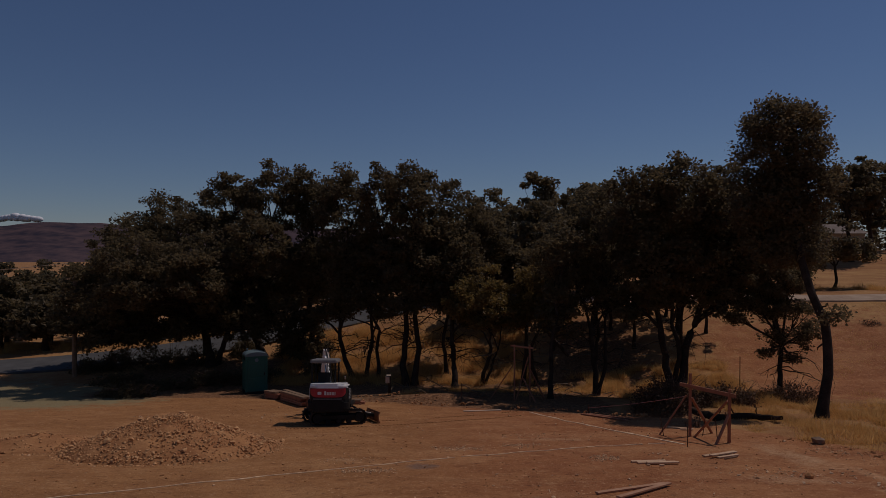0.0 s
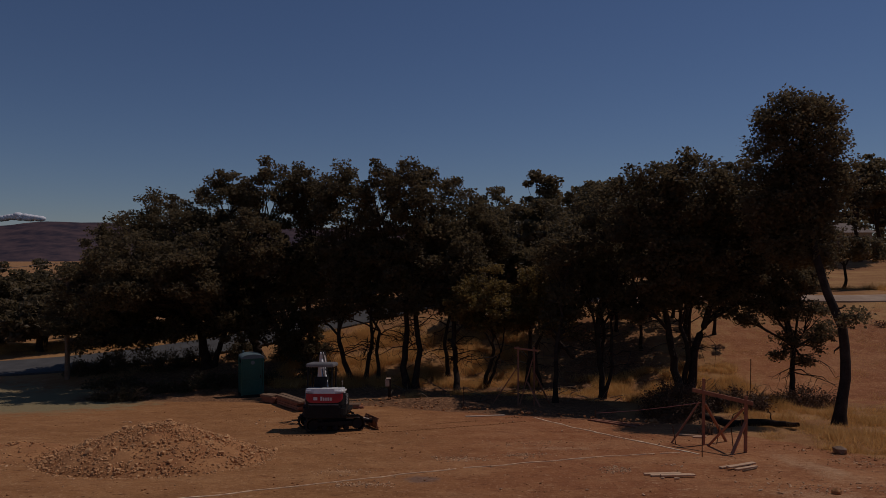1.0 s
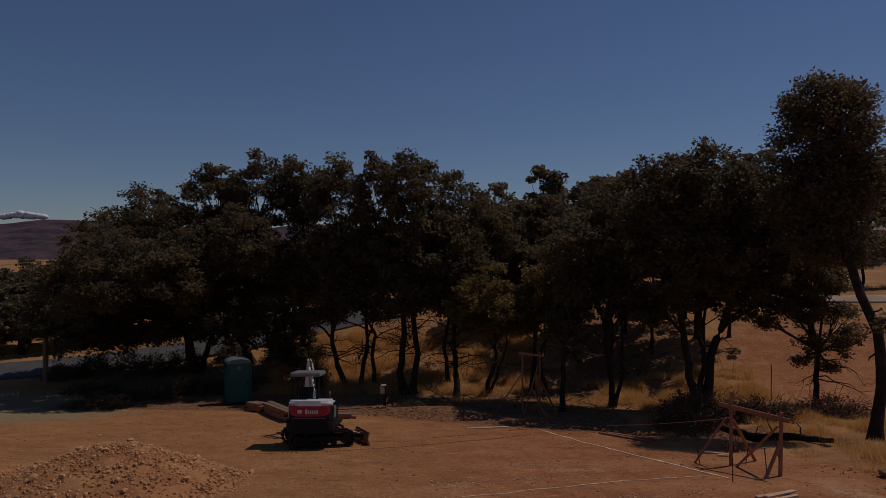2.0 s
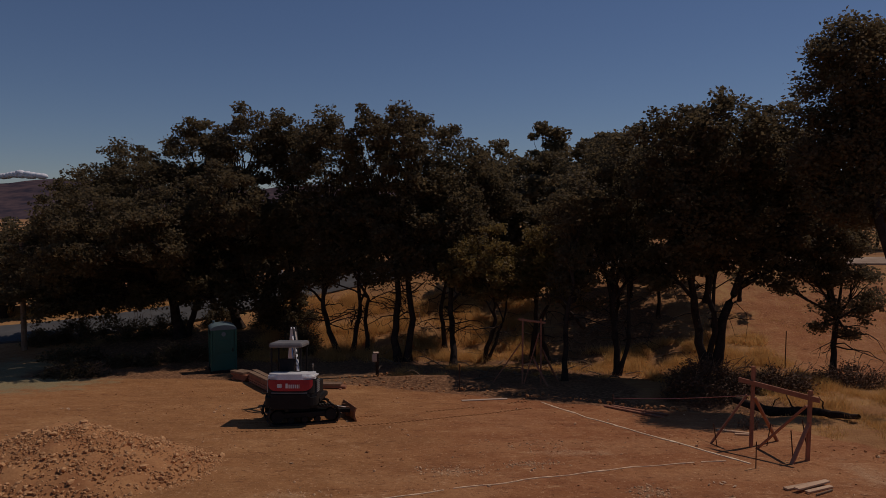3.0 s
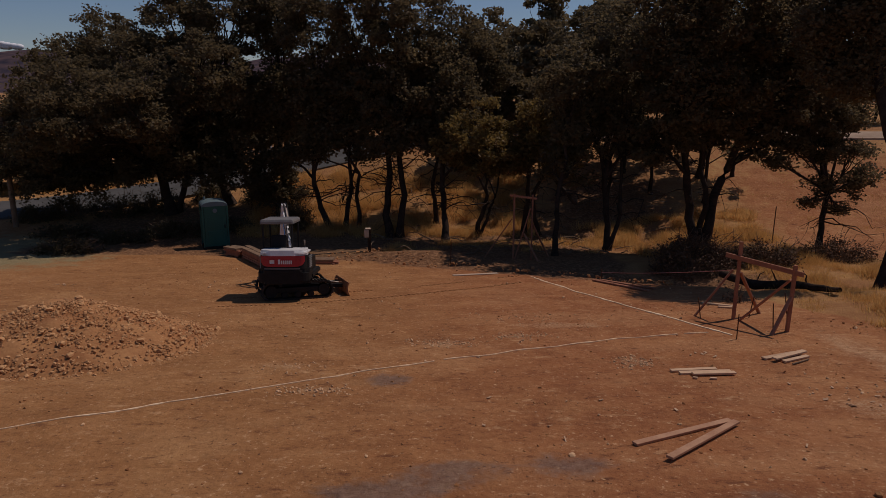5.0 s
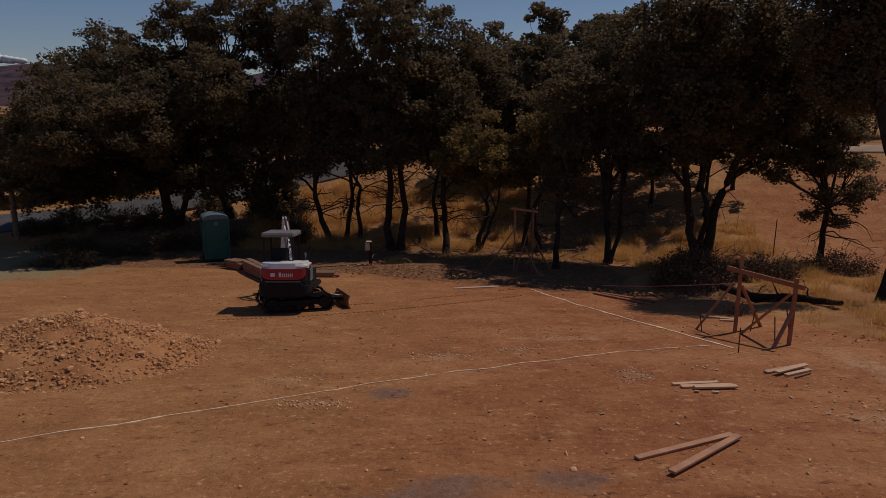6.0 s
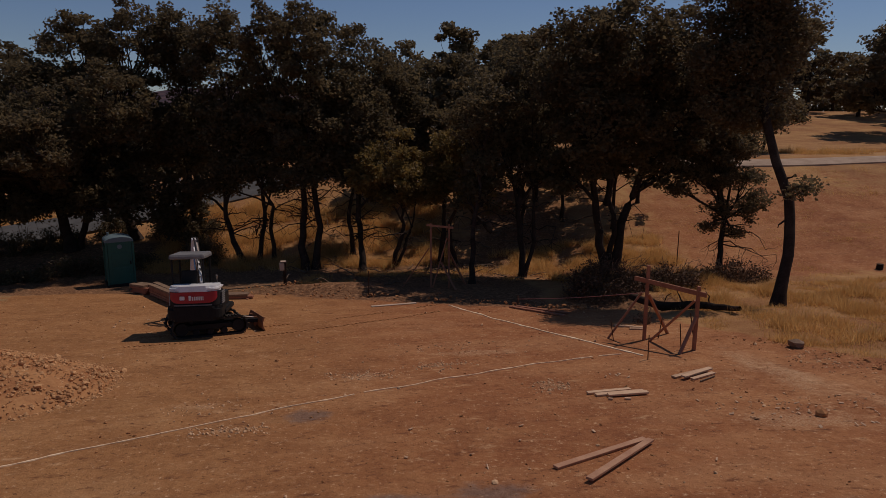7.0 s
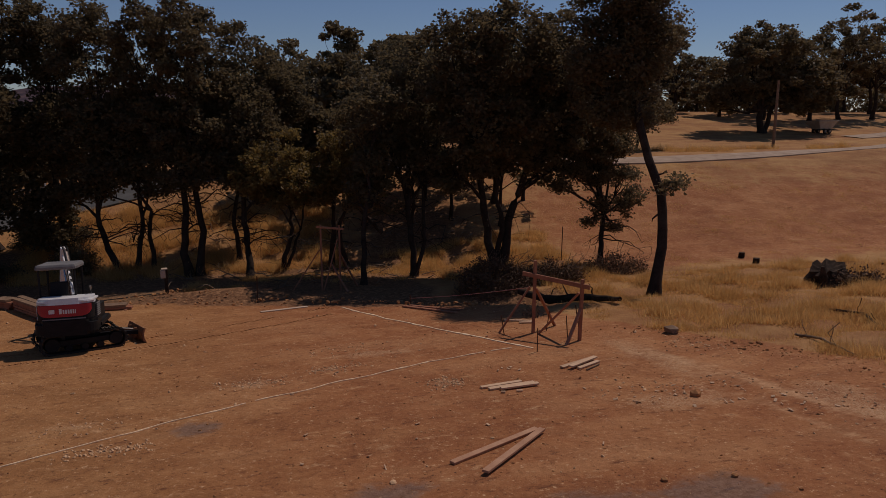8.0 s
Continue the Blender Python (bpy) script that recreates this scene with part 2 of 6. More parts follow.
def sheet(name, verts, faces, material, parent=None, smooth=False):
    """A mesh object from arrays: faces is an array of equal-sided faces."""
    me = bpy.data.meshes.new(name)
    verts, faces = np.asarray(verts, np.float32), np.asarray(faces, np.int32)
    n, k = faces.shape
    me.vertices.add(len(verts))
    me.vertices.foreach_set("co", verts.ravel())
    me.loops.add(n * k)
    me.loops.foreach_set("vertex_index", faces.ravel())
    me.polygons.add(n)
    me.polygons.foreach_set("loop_start", np.arange(0, n * k, k, dtype=np.int32))
    me.polygons.foreach_set("loop_total", np.full(n, k, np.int32))
    me.polygons.foreach_set("use_smooth", np.full(n, smooth))
    me.update(calc_edges=True)
    me.materials.append(material)
    ob = new(name, me)
    if parent:
        ob.parent = parent
    return ob


def box(bm, c, s, rot=(0, 0, 0), bevel=0.0, taper=1.0):
    """A box with centre c and sizes s; taper narrows its top."""
    m = pose(*c, *rot)
    vs = [bm.verts.new(m @ Vector((i * s[0] / 2 * (taper if k > 0 else 1), j * s[1] / 2 * (taper if k > 0 else 1), k * s[2] / 2)))
          for i in (-1, 1) for j in (-1, 1) for k in (-1, 1)]
    fs = [bm.faces.new([vs[i] for i in q]) for q in ((0, 1, 3, 2), (4, 6, 7, 5), (0, 4, 5, 1), (2, 3, 7, 6), (0, 2, 6, 4), (1, 5, 7, 3))]
    if bevel:
        es = list({e for f in fs for e in f.edges})
        bmesh.ops.bevel(bm, geom=es, offset=bevel, segments=2, affect="EDGES", profile=0.6)
    return bm


def beam(bm, a, b, w, h, roll=0.0, bevel=0.006):
    """A straight board from a to b."""
    a, b = Vector(a), Vector(b)
    d = b - a
    m = Matrix.Translation((a + b) / 2) @ d.to_track_quat("X", "Z").to_matrix().to_4x4() @ pose(0, 0, 0, roll)
    t = bmesh.new()
    box(t, (0, 0, 0), (d.length, w, h), bevel=bevel)
    bmesh.ops.transform(t, matrix=m, verts=t.verts)
    me = bpy.data.meshes.new("t")
    t.to_mesh(me)
    t.free()
    bm.from_mesh(me)
    bpy.data.meshes.remove(me)
    return bm


def rod(bm, path, radii, sides=8):
    """A tube along a path with a radius at each point, closed at both ends."""
    pts = [Vector(p) for p in path]
    radii = radii if isinstance(radii, (list, tuple)) else [radii] * len(pts)
    rings = []
    for i, p in enumerate(pts):
        d = (pts[min(i + 1, len(pts) - 1)] - pts[max(i - 1, 0)]).normalized()
        q = d.to_track_quat("Z", "Y")
        rings.append([bm.verts.new(p + q @ Vector((radii[i] * math.cos(6.2832 * k / sides), radii[i] * math.sin(6.2832 * k / sides), 0))) for k in range(sides)])
    for r0, r1 in zip(rings, rings[1:]):
        for k in range(sides):
            bm.faces.new((r0[k], r0[(k + 1) % sides], r1[(k + 1) % sides], r1[k]))
    bm.faces.new(rings[0][::-1])
    bm.faces.new(rings[-1])
    return bm


def empty(name, x, y, z, turn=0.0, **tags):
    ob = new(name)
    ob.matrix_world = pose(x, y, z, 0, 0, turn)
    return tagged(ob, **tags)


# ---- ground ----
def smooth01(t):
    t = np.clip(t, 0, 1)
    return t * t * (3 - 2 * t)


def sig(v):
    return 1 / (1 + np.exp(-np.clip(v, -40, 40)))


def height(x, y):
    """The graded pad that falls away to a swale, the bank up to the road, and the rise beyond."""
    x, y = np.asarray(x, float), np.asarray(y, float)
    yc = np.clip(y, -6, 110)
    yy = np.where(y < 110, -2.5 * np.log(np.exp(-yc / 2.5) + math.exp(-38.5 / 2.5)), 38.5)
    base = 4.05 - 0.113 * yy
    level = 4.8 * sig((x + 12) / 9) - 0.3
    y0 = 40 - 6 * smooth01((x - 5) / 10)
    h = base + (level - base) * smooth01((y - y0) / (55 - y0) * 0.92)
    h = h + smooth01((y - 60) / 45) * 3.6 * sig((x - 4) / 10)
    h = h - smooth01((y - 70) / 200) * 14 * sig(-(x + 5) / 12)
    return h


def bell(x, y, cx, cy, rx, ry, turn=0.0):
    c, s = math.cos(radians(turn)), math.sin(radians(turn))
    u, v = ((x - cx) * c + (y - cy) * s) / rx, (-(x - cx) * s + (y - cy) * c) / ry
    return np.clip(1.25 - np.sqrt(u * u + v * v) * 0.9, 0, 1)


def pad_far(x):
    return np.where(x < -3.4, 34.6 + (-3.4 - x) * 0.22, 32.7 - 0.53 * x)


def outside(x, y):
    """How far outside the graded pad a point lies, in metres."""
    right = x - (11.0 + (23.4 - y) * 0.42)
    far = y - pad_far(x)
    return np.where(x < 9.5, far, np.maximum(right, far))


def speckle(x, y, f, seed):
    x, y = np.broadcast_arrays(np.asarray(x, float), np.asarray(y, float))
    return np.array([noise.noise((p * f, q * f, seed)) for p, q in zip(x.ravel(), y.ravel())]).reshape(x.shape)


def surface_z(x, y):
    """The ground with its unevenness: flat on the pad, rough outside it."""
    x, y = np.asarray(x, float), np.asarray(y, float)
    near = (np.abs(y - 30) < 40) & (np.abs(x) < 80)
    wild = smooth01(outside(x, y) / 1.5)
    wild = wild * smooth01(np.maximum((50 - y) / 3, (y - 60) / 3)) * np.where(y > 43, smooth01((x + 12) / 4), 1.0)
    r1, r2 = speckle(x, y, 0.5, 0), speckle(x, y, 0.9, 5)
    z = height(x, y) + near * (r1 * (0.02 + (0.05 + 0.12 * smooth01((35 - y) / 4)) * wild) + r2 * (0.012 + (0.05 + 0.07 * smooth01((35 - y) / 4)) * wild))
    # a low heap of spoil along the pad's far edge and a gully with a broken bank
    z = z + 0.35 * bell(x, y, -0.7, 35.2, 2.6, 1.0, -8)
    z = z - 0.55 * bell(x, y, 10.5, 30.2, 4.5, 1.5, -22)
    # wheel ruts on the right side of the pad
    rut = x - (10.9 + (y - 13) * 0.02 + 0.0024 * (y - 17) ** 2)
    return z - near * (y < 24) * 0.04 * (np.exp(-((rut - 0.0) / 0.3) ** 2) + np.exp(-((rut + 1.6) / 0.3) ** 2))


def z_at(x, y):
    return float(surface_z(x, y))


def build_ground():
    far = [90, 130, 200, 320, 520, 900, 1500, 2400, 3400]
    xs = np.concatenate([[-v for v in reversed(far)], np.arange(-70, 88, 0.45), far])
    ys = np.concatenate([[-2400, -1200, -500, -200, -80, -40, -20], np.arange(-10, 64, 0.4), np.arange(64, 112, 1.2), [120, 150, 200, 320, 520, 900, 1500, 2400, 3400]])
    X, Y = np.meshgrid(xs, ys)
    Z = surface_z(X, Y)
    out = outside(X, Y)
    verts = np.stack([X, Y, Z], -1).reshape(-1, 3)
    ny, nx = X.shape
    i = (np.arange(ny - 1)[:, None] * nx + np.arange(nx - 1)[None]).ravel()
    ob = sheet("ground", verts, np.stack([i, i + 1, i + nx + 1, i + nx], 1), M_SOIL, smooth=True)
    tagged(ob, "graded reddish-brown dirt pad with straw-coloured dry grass hillside", "ground", kind="structure")
    straw = smooth01((out + 0.3) / 1.4)
    straw = straw * (1 - 0.34 * smooth01((X - 13) / 4) * smooth01((Y - 33) / 3) * smooth01((53 - Y) / 3) - 0.28 * smooth01((X - 15) / 5) * smooth01((Y - 34) / 4) * smooth01((49 - Y) / 4))
    litter_shade = smooth01((out + 0.5) / 1.0) * smooth01((43.5 - Y) / 3) * smooth01((9.5 - X) / 2.5) * smooth01((X + 16) / 3)
    litter_shade = np.maximum(litter_shade, bell(X, Y, 9.5, 44, 6, 6.5) * 0.8)
    # strip under the left oaks: ground darkened to deepen their shade
    litter_shade = np.maximum(litter_shade, smooth01((Y - 35.5) / 1.5) * smooth01((47.5 - Y) / 2) * smooth01((-8.5 - X) / 2) * smooth01((X + 21) / 3))
    litter_shade = np.maximum(litter_shade, bell(X, Y, 10.5, 31, 4.5, 2.0, -22) * 0.9)
    gravel = np.maximum(bell(X, Y, -20, 36.5, 7.5, 6.5), bell(X, Y, -26, 36, 8, 9))
    gravel = np.maximum(gravel, bell(X, Y, -4.6, 37.0, 2.4, 2.2))
    clay = np.maximum.reduce([bell(X, Y, *p) for p in ((6.3, 13.0, 1.6, 0.9), (4.6, 13.2, 1.2, 0.8), (2.2, 14.4, 1.1, 0.6), (0.6, 14.2, 1.0, 0.6), (-0.6, 18.2, 0.8, 0.7), (-0.3, 13.6, 1.4, 0.6), (3.6, 12.2, 2.4, 0.7))])
    pale = np.maximum.reduce([bell(X, Y, *p) for p in ((-1.8, 17.6, 0.9, 0.5), (0.5, 21.0, 1.3, 0.7), (2.3, 21.7, 0.9, 0.5), (4.5, 19.4, 0.7, 0.6), (-2.7, 19.2, 1.2, 0.6), (9.8, 20.0, 0.9, 4.5), (11.2, 15.5, 1.6, 2.4), (8.2, 16.6, 2.2, 0.9), (3.5, 22.8, 2.2, 0.7))])
    # wheel tracks that sweep round the pad's edge, and fainter ones across it
    wheel = np.zeros_like(X)
    for px, py, wd, k in (((9.3, 10.1, 10.45, 10.75, 11.5, 12.6), (22.5, 19.6, 17.2, 15.2, 12.5, 9.5), 0.42, 0.85), ((8.3, 9.0, 9.5, 9.8, 10.2, 11.0), (21.5, 18.6, 16.2, 14.2, 11.5, 8.5), 0.34, 0.6),
                          ((-14, -9, -5, -1, 3.2), (26.2, 25.3, 26.2, 28.2, 30.2), 0.6, 0.35)):
        if px[0] > 0:
            d = X - np.interp(Y, py[::-1], px[::-1])
            ends = smooth01((py[0] - Y) / 2) * smooth01((Y - py[-1]) / 2)
        else:
            d = Y - np.interp(X, px, py)
            ends = smooth01((X - px[0]) / 2) * smooth01((px[-1] - X) / 2)
        wheel = np.maximum(wheel, k * np.exp(-(d / wd) ** 2) * ends)
    for n, v in (("wheel", wheel), ("straw", straw * (1 - 0.9 * smooth01((gravel - 0.2) / 0.4))), ("litter_shade", litter_shade), ("gravel", gravel * 0.85), ("clay", clay), ("pale", pale * 0.8), ("ochre", smooth01((3.5 - X) / 7))):
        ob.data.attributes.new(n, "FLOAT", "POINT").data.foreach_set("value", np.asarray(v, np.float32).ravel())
    return ob


build_ground()


def ribbon(name, centre, width, material, lift=0.02, thick=0.25, step=1.0, **tags):
    """A strip of road that follows the ground along a smooth centre line."""
    pts = [Vector((x, y, 0)) for x, y in centre]
    path = []
    for i in range(len(pts) - 1):
        p0, p1, p2, p3 = pts[max(i - 1, 0)], pts[i], pts[i + 1], pts[min(i + 2, len(pts) - 1)]
        n = max(2, int((p2 - p1).length / step))
        for k in range(n):
            t = k / n
            path.append(0.5 * (2 * p1 + (p2 - p0) * t + (2 * p0 - 5 * p1 + 4 * p2 - p3) * t * t + (3 * p1 - 3 * p2 + p3 - p0) * t ** 3))
    path.append(pts[-1])
    bm = bmesh.new()
    rows = []
    for i, p in enumerate(path):
        d = (path[min(i + 1, len(path) - 1)] - path[max(i - 1, 0)]).normalized()
        s = Vector((-d.y, d.x, 0))
        wob = 0.08 * noise.noise((i * 0.2, 3, 0))
        zs = max(float(height(*(p + s * u * width / 2).xy)) for u in (-1, 0, 1))
        row = []
        for u in (-1, -0.5, 0, 0.5, 1):
            q = p + s * u * (width / 2 + wob)
            row.append(bm.verts.new((q.x, q.y, float(height(q.x, q.y)) * 0.85 + zs * 0.15 + lift + 0.03 * (1 - u * u))))
        low = [bm.verts.new(row[k].co - Vector((0, 0, thick))) for k in (0, 4)]
        rows.append([low[0], *row, low[1]])
    for a, b in zip(rows, rows[1:]):
        for k in range(6):
            bm.faces.new((a[k], b[k], b[k + 1], a[k + 1]))
    ob = part(name, bm, material, smooth=False)
    bmesh_fix(ob)
    return tagged(ob, **tags)


def bmesh_fix(ob):
    bm = bmesh.new()
    bm.from_mesh(ob.data)
    bmesh.ops.recalc_face_normals(bm, faces=bm.faces)
    bm.to_mesh(ob.data)
    bm.free()


ribbon("road", [(-120, 30), (-70, 42), (-45, 45.5), (-29, 47), (-18, 50), (-10, 53.2), (-2, 57), (6, 63), (12, 74), (15, 95)], 5.2, M_ASPHALT, 0.06, 0.5,
       label="grey asphalt country road behind the trees", category="road", kind="structure")
ribbon("driveway", [(3, 53.5), (13, 54.2), (24, 53.6), (32, 53.3), (45, 55), (58, 59), (72, 66), (90, 72), (130, 84)], 2.2, M_DRIVE, 0.05, 0.4,
       label="pale gravel driveway across the dry field", category="driveway", kind="structure")
ribbon("upper_drive", [(68, 71), (78, 74), (88, 80), (110, 92)], 2.6, M_DRIVE, 0.04, 0.4,
       label="pale gravel track below the far oaks", category="driveway", kind="structure")


# ---- far distance ----
def build_hills(name, dist, az0, az1, top, seed, depth):
    n, m = 120, 14
    vs, fs = [], []
    for j in range(m):
        v = j / (m - 1)
        for i in range(n):
            a = radians(az0 + (az1 - az0) * i / (n - 1))
            edge = smooth01(min(i, n - 1 - i) / 14.0)
            r = dist - depth * (1 - v) * 1.0
            ridge = top * (0.82 + 0.30 * noise.noise((i * 0.07, seed, 0)) + 0.1 * noise.noise((i * 0.3, seed, 2)))
            z = -40 + (ridge + 40) * (v ** 1.1) * edge + 10 * noise.noise((i * 0.25, j * 0.5, seed)) * v * (1 - v) * 2
            vs.append((r * math.sin(a), r * math.cos(a), z))
    for j in range(m - 1):
        for i in range(n - 1):
            k = j * n + i
            fs.append((k, k + 1, k + n + 1, k + n))
    ob = sheet(name, vs, fs, M_HILL, smooth=True)
    return tagged(ob, "hazy brown hills on the horizon", "hills", kind="structure")


build_hills("backdrop_hills", 2900, -75, 12, 132, 3.0, 900)


def build_cloud():
    bm = bmesh.new()
    rng = random.Random(5)
    for k in range(60):
        u = rng.uniform(-1, 1)
        r = rng.uniform(7, 17)
        m = Matrix.Translation((-2400 + u * 120, 3950, 203 + rng.uniform(0, 26) * (1 - abs(u)))) @ Matrix.Diagonal((r * 1.7, 25, r, 1))
        bmesh.ops.create_icosphere(bm, subdivisions=2, radius=1.0, matrix=m)
    ob = part("cloud", bm, M_CLOUD, smooth=True)
    tagged(ob, "small white cloud above the hills", "cloud", kind="structure")


build_cloud()


# ---- trees ----
def tube_arrays(path, radii, sides):
    pts = np.asarray(path, float)
    d = np.gradient(pts, axis=0)
    d /= np.linalg.norm(d, axis=1)[:, None] + 1e-9
    ref = np.where(np.abs(d[:, 2:3]) < 0.9, [[0, 0, 1.0]], [[1.0, 0, 0]])
    u = np.cross(d, ref)
    u /= np.linalg.norm(u, axis=1)[:, None] + 1e-9
    v = np.cross(d, u)
    a = np.arange(sides) * 2 * math.pi / sides
    ring = pts[:, None] + (np.cos(a)[None, :, None] * u[:, None] + np.sin(a)[None, :, None] * v[:, None]) * np.asarray(radii)[:, None, None]
    k = len(pts)
    i = (np.arange(k - 1)[:, None] * sides + np.arange(sides)[None]).ravel()
    j = (np.arange(k - 1)[:, None] * sides + (np.arange(sides)[None] + 1) % sides).ravel()
    return ring.reshape(-1, 3), np.stack([i, j, j + sides, i + sides], 1)


def bend(a, b, rng, sag=0.12, n=7, up=0.25):
    """A crooked line from a to b that first rises."""
    a, b = np.asarray(a, float), np.asarray(b, float)
    t = np.linspace(0, 1, n)[:, None]
    p = a + (b - a) * t
    length = np.linalg.norm(b - a)
    p[:, 2] += (np.sin(t[:, 0] * math.pi) * up * length * 0.4)
    off = np.cumsum(rng.normal(0, sag * length / n, (n, 3)), 0)
    return p + off * np.sin(t * math.pi)


class Wood:
    def __init__(self):
        self.v, self.f, self.n = [], [], 0

    def add(self, path, radii, sides=6):
        v, f = tube_arrays(path, radii, sides)
        self.v.append(v)
        self.f.append(f + self.n)
        self.n += len(v)

    def mesh(self, name, material, parent=None):
        return sheet(name, np.concatenate(self.v), np.concatenate(self.f), material, parent, smooth=True)


def leaf_arrays(centres, rng, size):
    """One folded diamond-shaped spray of leaves at each centre, turned at random, mostly flat."""
    n = len(centres)
    d = rng.normal(0, 1, (n, 3))
    d[:, 2] *= 0.6
    d /= np.linalg.norm(d, axis=1)[:, None]
    w = np.cross(d, rng.normal(0, 1, (n, 3)))
    w /= np.linalg.norm(w, axis=1)[:, None] + 1e-9
    nrm = np.cross(d, w)
    s = size * rng.uniform(0.6, 1.35, (n, 1))
    a = centres - d * s * 0.5
    b = centres + w * s * 0.33 + nrm * s * 0.1
    c = centres + d * s * 0.5
    e = centres - w * s * 0.33 + nrm * s * 0.1
    v = np.stack([a, b, c, e], 1).reshape(-1, 3)
    i = np.arange(n)[:, None] * 4
    return v, np.concatenate([i, i + 1, i + 2, i + 3], 1)


def grow(name, base, stems, blobs, seed, leaves=24000, size=0.2, leaf=None, clump=0.6, label="", fill=1.0, dead=0, group="oaks round the pad"):
    """A tree. stems: (dx, dy, radius, middle x, middle z) offsets at the foot; blobs: crown lobes (x, y, z, rx, ry, rz)."""
    rng = np.random.default_rng(seed)
    if leaf is not M_FARLEAF:
        leaves, size = int(leaves * 1.1), size * 0.97
    bx, by = base
    bz = z_at(bx, by) - 0.12
    thing = empty(name, bx, by, bz, label=label, category="tree", group=group)
    wood = Wood()
    o = np.array([bx, by, bz])
    vol = np.array([b[3] * b[4] * b[5] for b in blobs]) ** 0.8
    share = vol / vol.sum()
    tops = []
    for k, (sx, sy, r, mx, mz) in enumerate(stems):
        foot = np.array([sx, sy, 0])
        mine = [i for i in range(len(blobs)) if i % len(stems) == k] or [0]
        goal = np.array(blobs[mine[0]][:3]) - o
        fork = np.array([mx, sy + (goal[1] - sy) * 0.25, mz])
        p = bend(foot, fork, rng, 0.16, 8, 0.0)
        wood.add(p, np.linspace(r, r * 0.72, 8) * np.array([1.5, 1.12, 1, 1, 1, 1, 1, 1]), 9)
        tops.append((fork, r * 0.72, mine))
    centres = []
    for fork, r, mine in tops:
        for i in mine:
            b = np.array(blobs[i])
            c, rad = b[:3] - o, b[3:]
            limb = bend(fork, c - [0, 0, rad[2] * 0.25], rng, 0.2, 8, 0.15)
            wood.add(limb, np.linspace(r * (0.95 if i == mine[0] else 0.65), r * 0.3, 8), 7)
            n = max(5, int(leaves * share[i] / 100))
            q = rng.normal(0, 1, (n, 3))
            q /= np.linalg.norm(q, axis=1)[:, None]
            q *= (rng.uniform(0.25, 1, (n, 1)) ** 0.5) * rng.uniform(0.82, 1.1, (n, 1))
            pos = c + q * rad * fill
            centres.append(pos)
            for j in range(min(n, 26)):
                s = limb[rng.integers(3, 8)]
                br = bend(s, pos[j], rng, 0.25, 5, 0.1)
                wood.add(br, np.linspace(r * 0.26, 0.012, 5), 5)
    for _ in range(dead):
        fork, r, _m = tops[rng.integers(len(tops))]
        s = fork * rng.uniform(0.5, 0.95)
        tip = s + np.array([rng.normal(0, 1.3), rng.normal(0, 1.0), rng.uniform(-0.6, 0.4)])
        br = bend(s, tip, rng, 0.4, 6, 0.3)
        wood.add(br, np.linspace(0.035, 0.008, 6), 4)
        for _k in range(4):
            t = br[rng.integers(2, 6)]
            wood.add(bend(t, t + rng.normal(0, 0.4, 3) - [0, 0, 0.25], rng, 0.3, 4, 0.0), np.linspace(0.014, 0.005, 4), 3)
    wood.mesh("trunk", M_BARK, thing)
    centres = np.concatenate(centres)
    per = int(leaves / len(centres))
    spread = clump * rng.uniform(0.6, 1.25, (len(centres), 1, 1))
    pts = centres[:, None] + np.clip(rng.normal(0, 0.5, (len(centres), per, 3)), -0.8, 0.8) * spread * np.array([1, 1, 0.62])
    v, f = leaf_arrays(pts.reshape(-1, 3), rng, size)
    v[:, 2] = np.maximum(v[:, 2], 0.15)
    crown = sheet("crown", v, f, leaf or M_LEAF, thing)
    crown["kind"] = "stuff"
    return thing


OAK = "dark green live oak with a crooked blackish trunk"
grow("oak_tree", (-15.0, 45.5), [(0, 0, 0.32, -0.6, 2.6), (0.3, 0.3, 0.2, 1.0, 2.4)],
     [(-20.4, 46.5, 6.6, 3.0, 3.2, 3.9), (-16.2, 46, 7.2, 3.6, 3.3, 4.2), (-19.2, 48.6, 9.4, 2.0, 2.0, 2.5), (-13.8, 45, 5.4, 2.6, 2.4, 3.2), (-20.8, 45, 3.9, 2.4, 2.3, 2.2), (-17.8, 44.4, 3.6, 2.2, 1.8, 1.5), (-22.6, 46, 5.0, 1.7, 2.0, 2.4), (-14.6, 44.2, 3.4, 1.5, 1.5, 1.1), (-19.5, 44.2, 2.6, 1.6, 1.4, 1.0), (-17.2, 40.4, 6.6, 2.8, 2.4, 2.2), (-19.8, 41, 5.6, 2.1, 2.1, 2.2), (-14.0, 40.8, 6.6, 2.2, 2.0, 2.2), (-23.0, 44.5, 4.6, 1.7, 1.8, 2.2), (-16.2, 43.4, 2.9, 1.6, 1.3, 0.8), (-18.8, 43.8, 2.3, 1.5, 1.3, 0.8), (-21.6, 44.2, 2.2, 1.3, 1.3, 0.8), (-12.5, 43.0, 3.0, 1.6, 1.3, 1.0), (-10.6, 43.8, 2.8, 1.3, 1.2, 1.0), (-20.5, 42.8, 2.6, 1.5, 1.4, 0.9), (-22.5, 42.6, 3.7, 1.2, 1.0, 1.5), (-17.2, 38.6, 6.0, 1.9, 1.6, 1.6), (-13.4, 38.6, 6.2, 2.0, 1.6, 1.6)],
     11, 92000, 0.2, label="broad dark live oak with foliage hanging nearly to the ground")
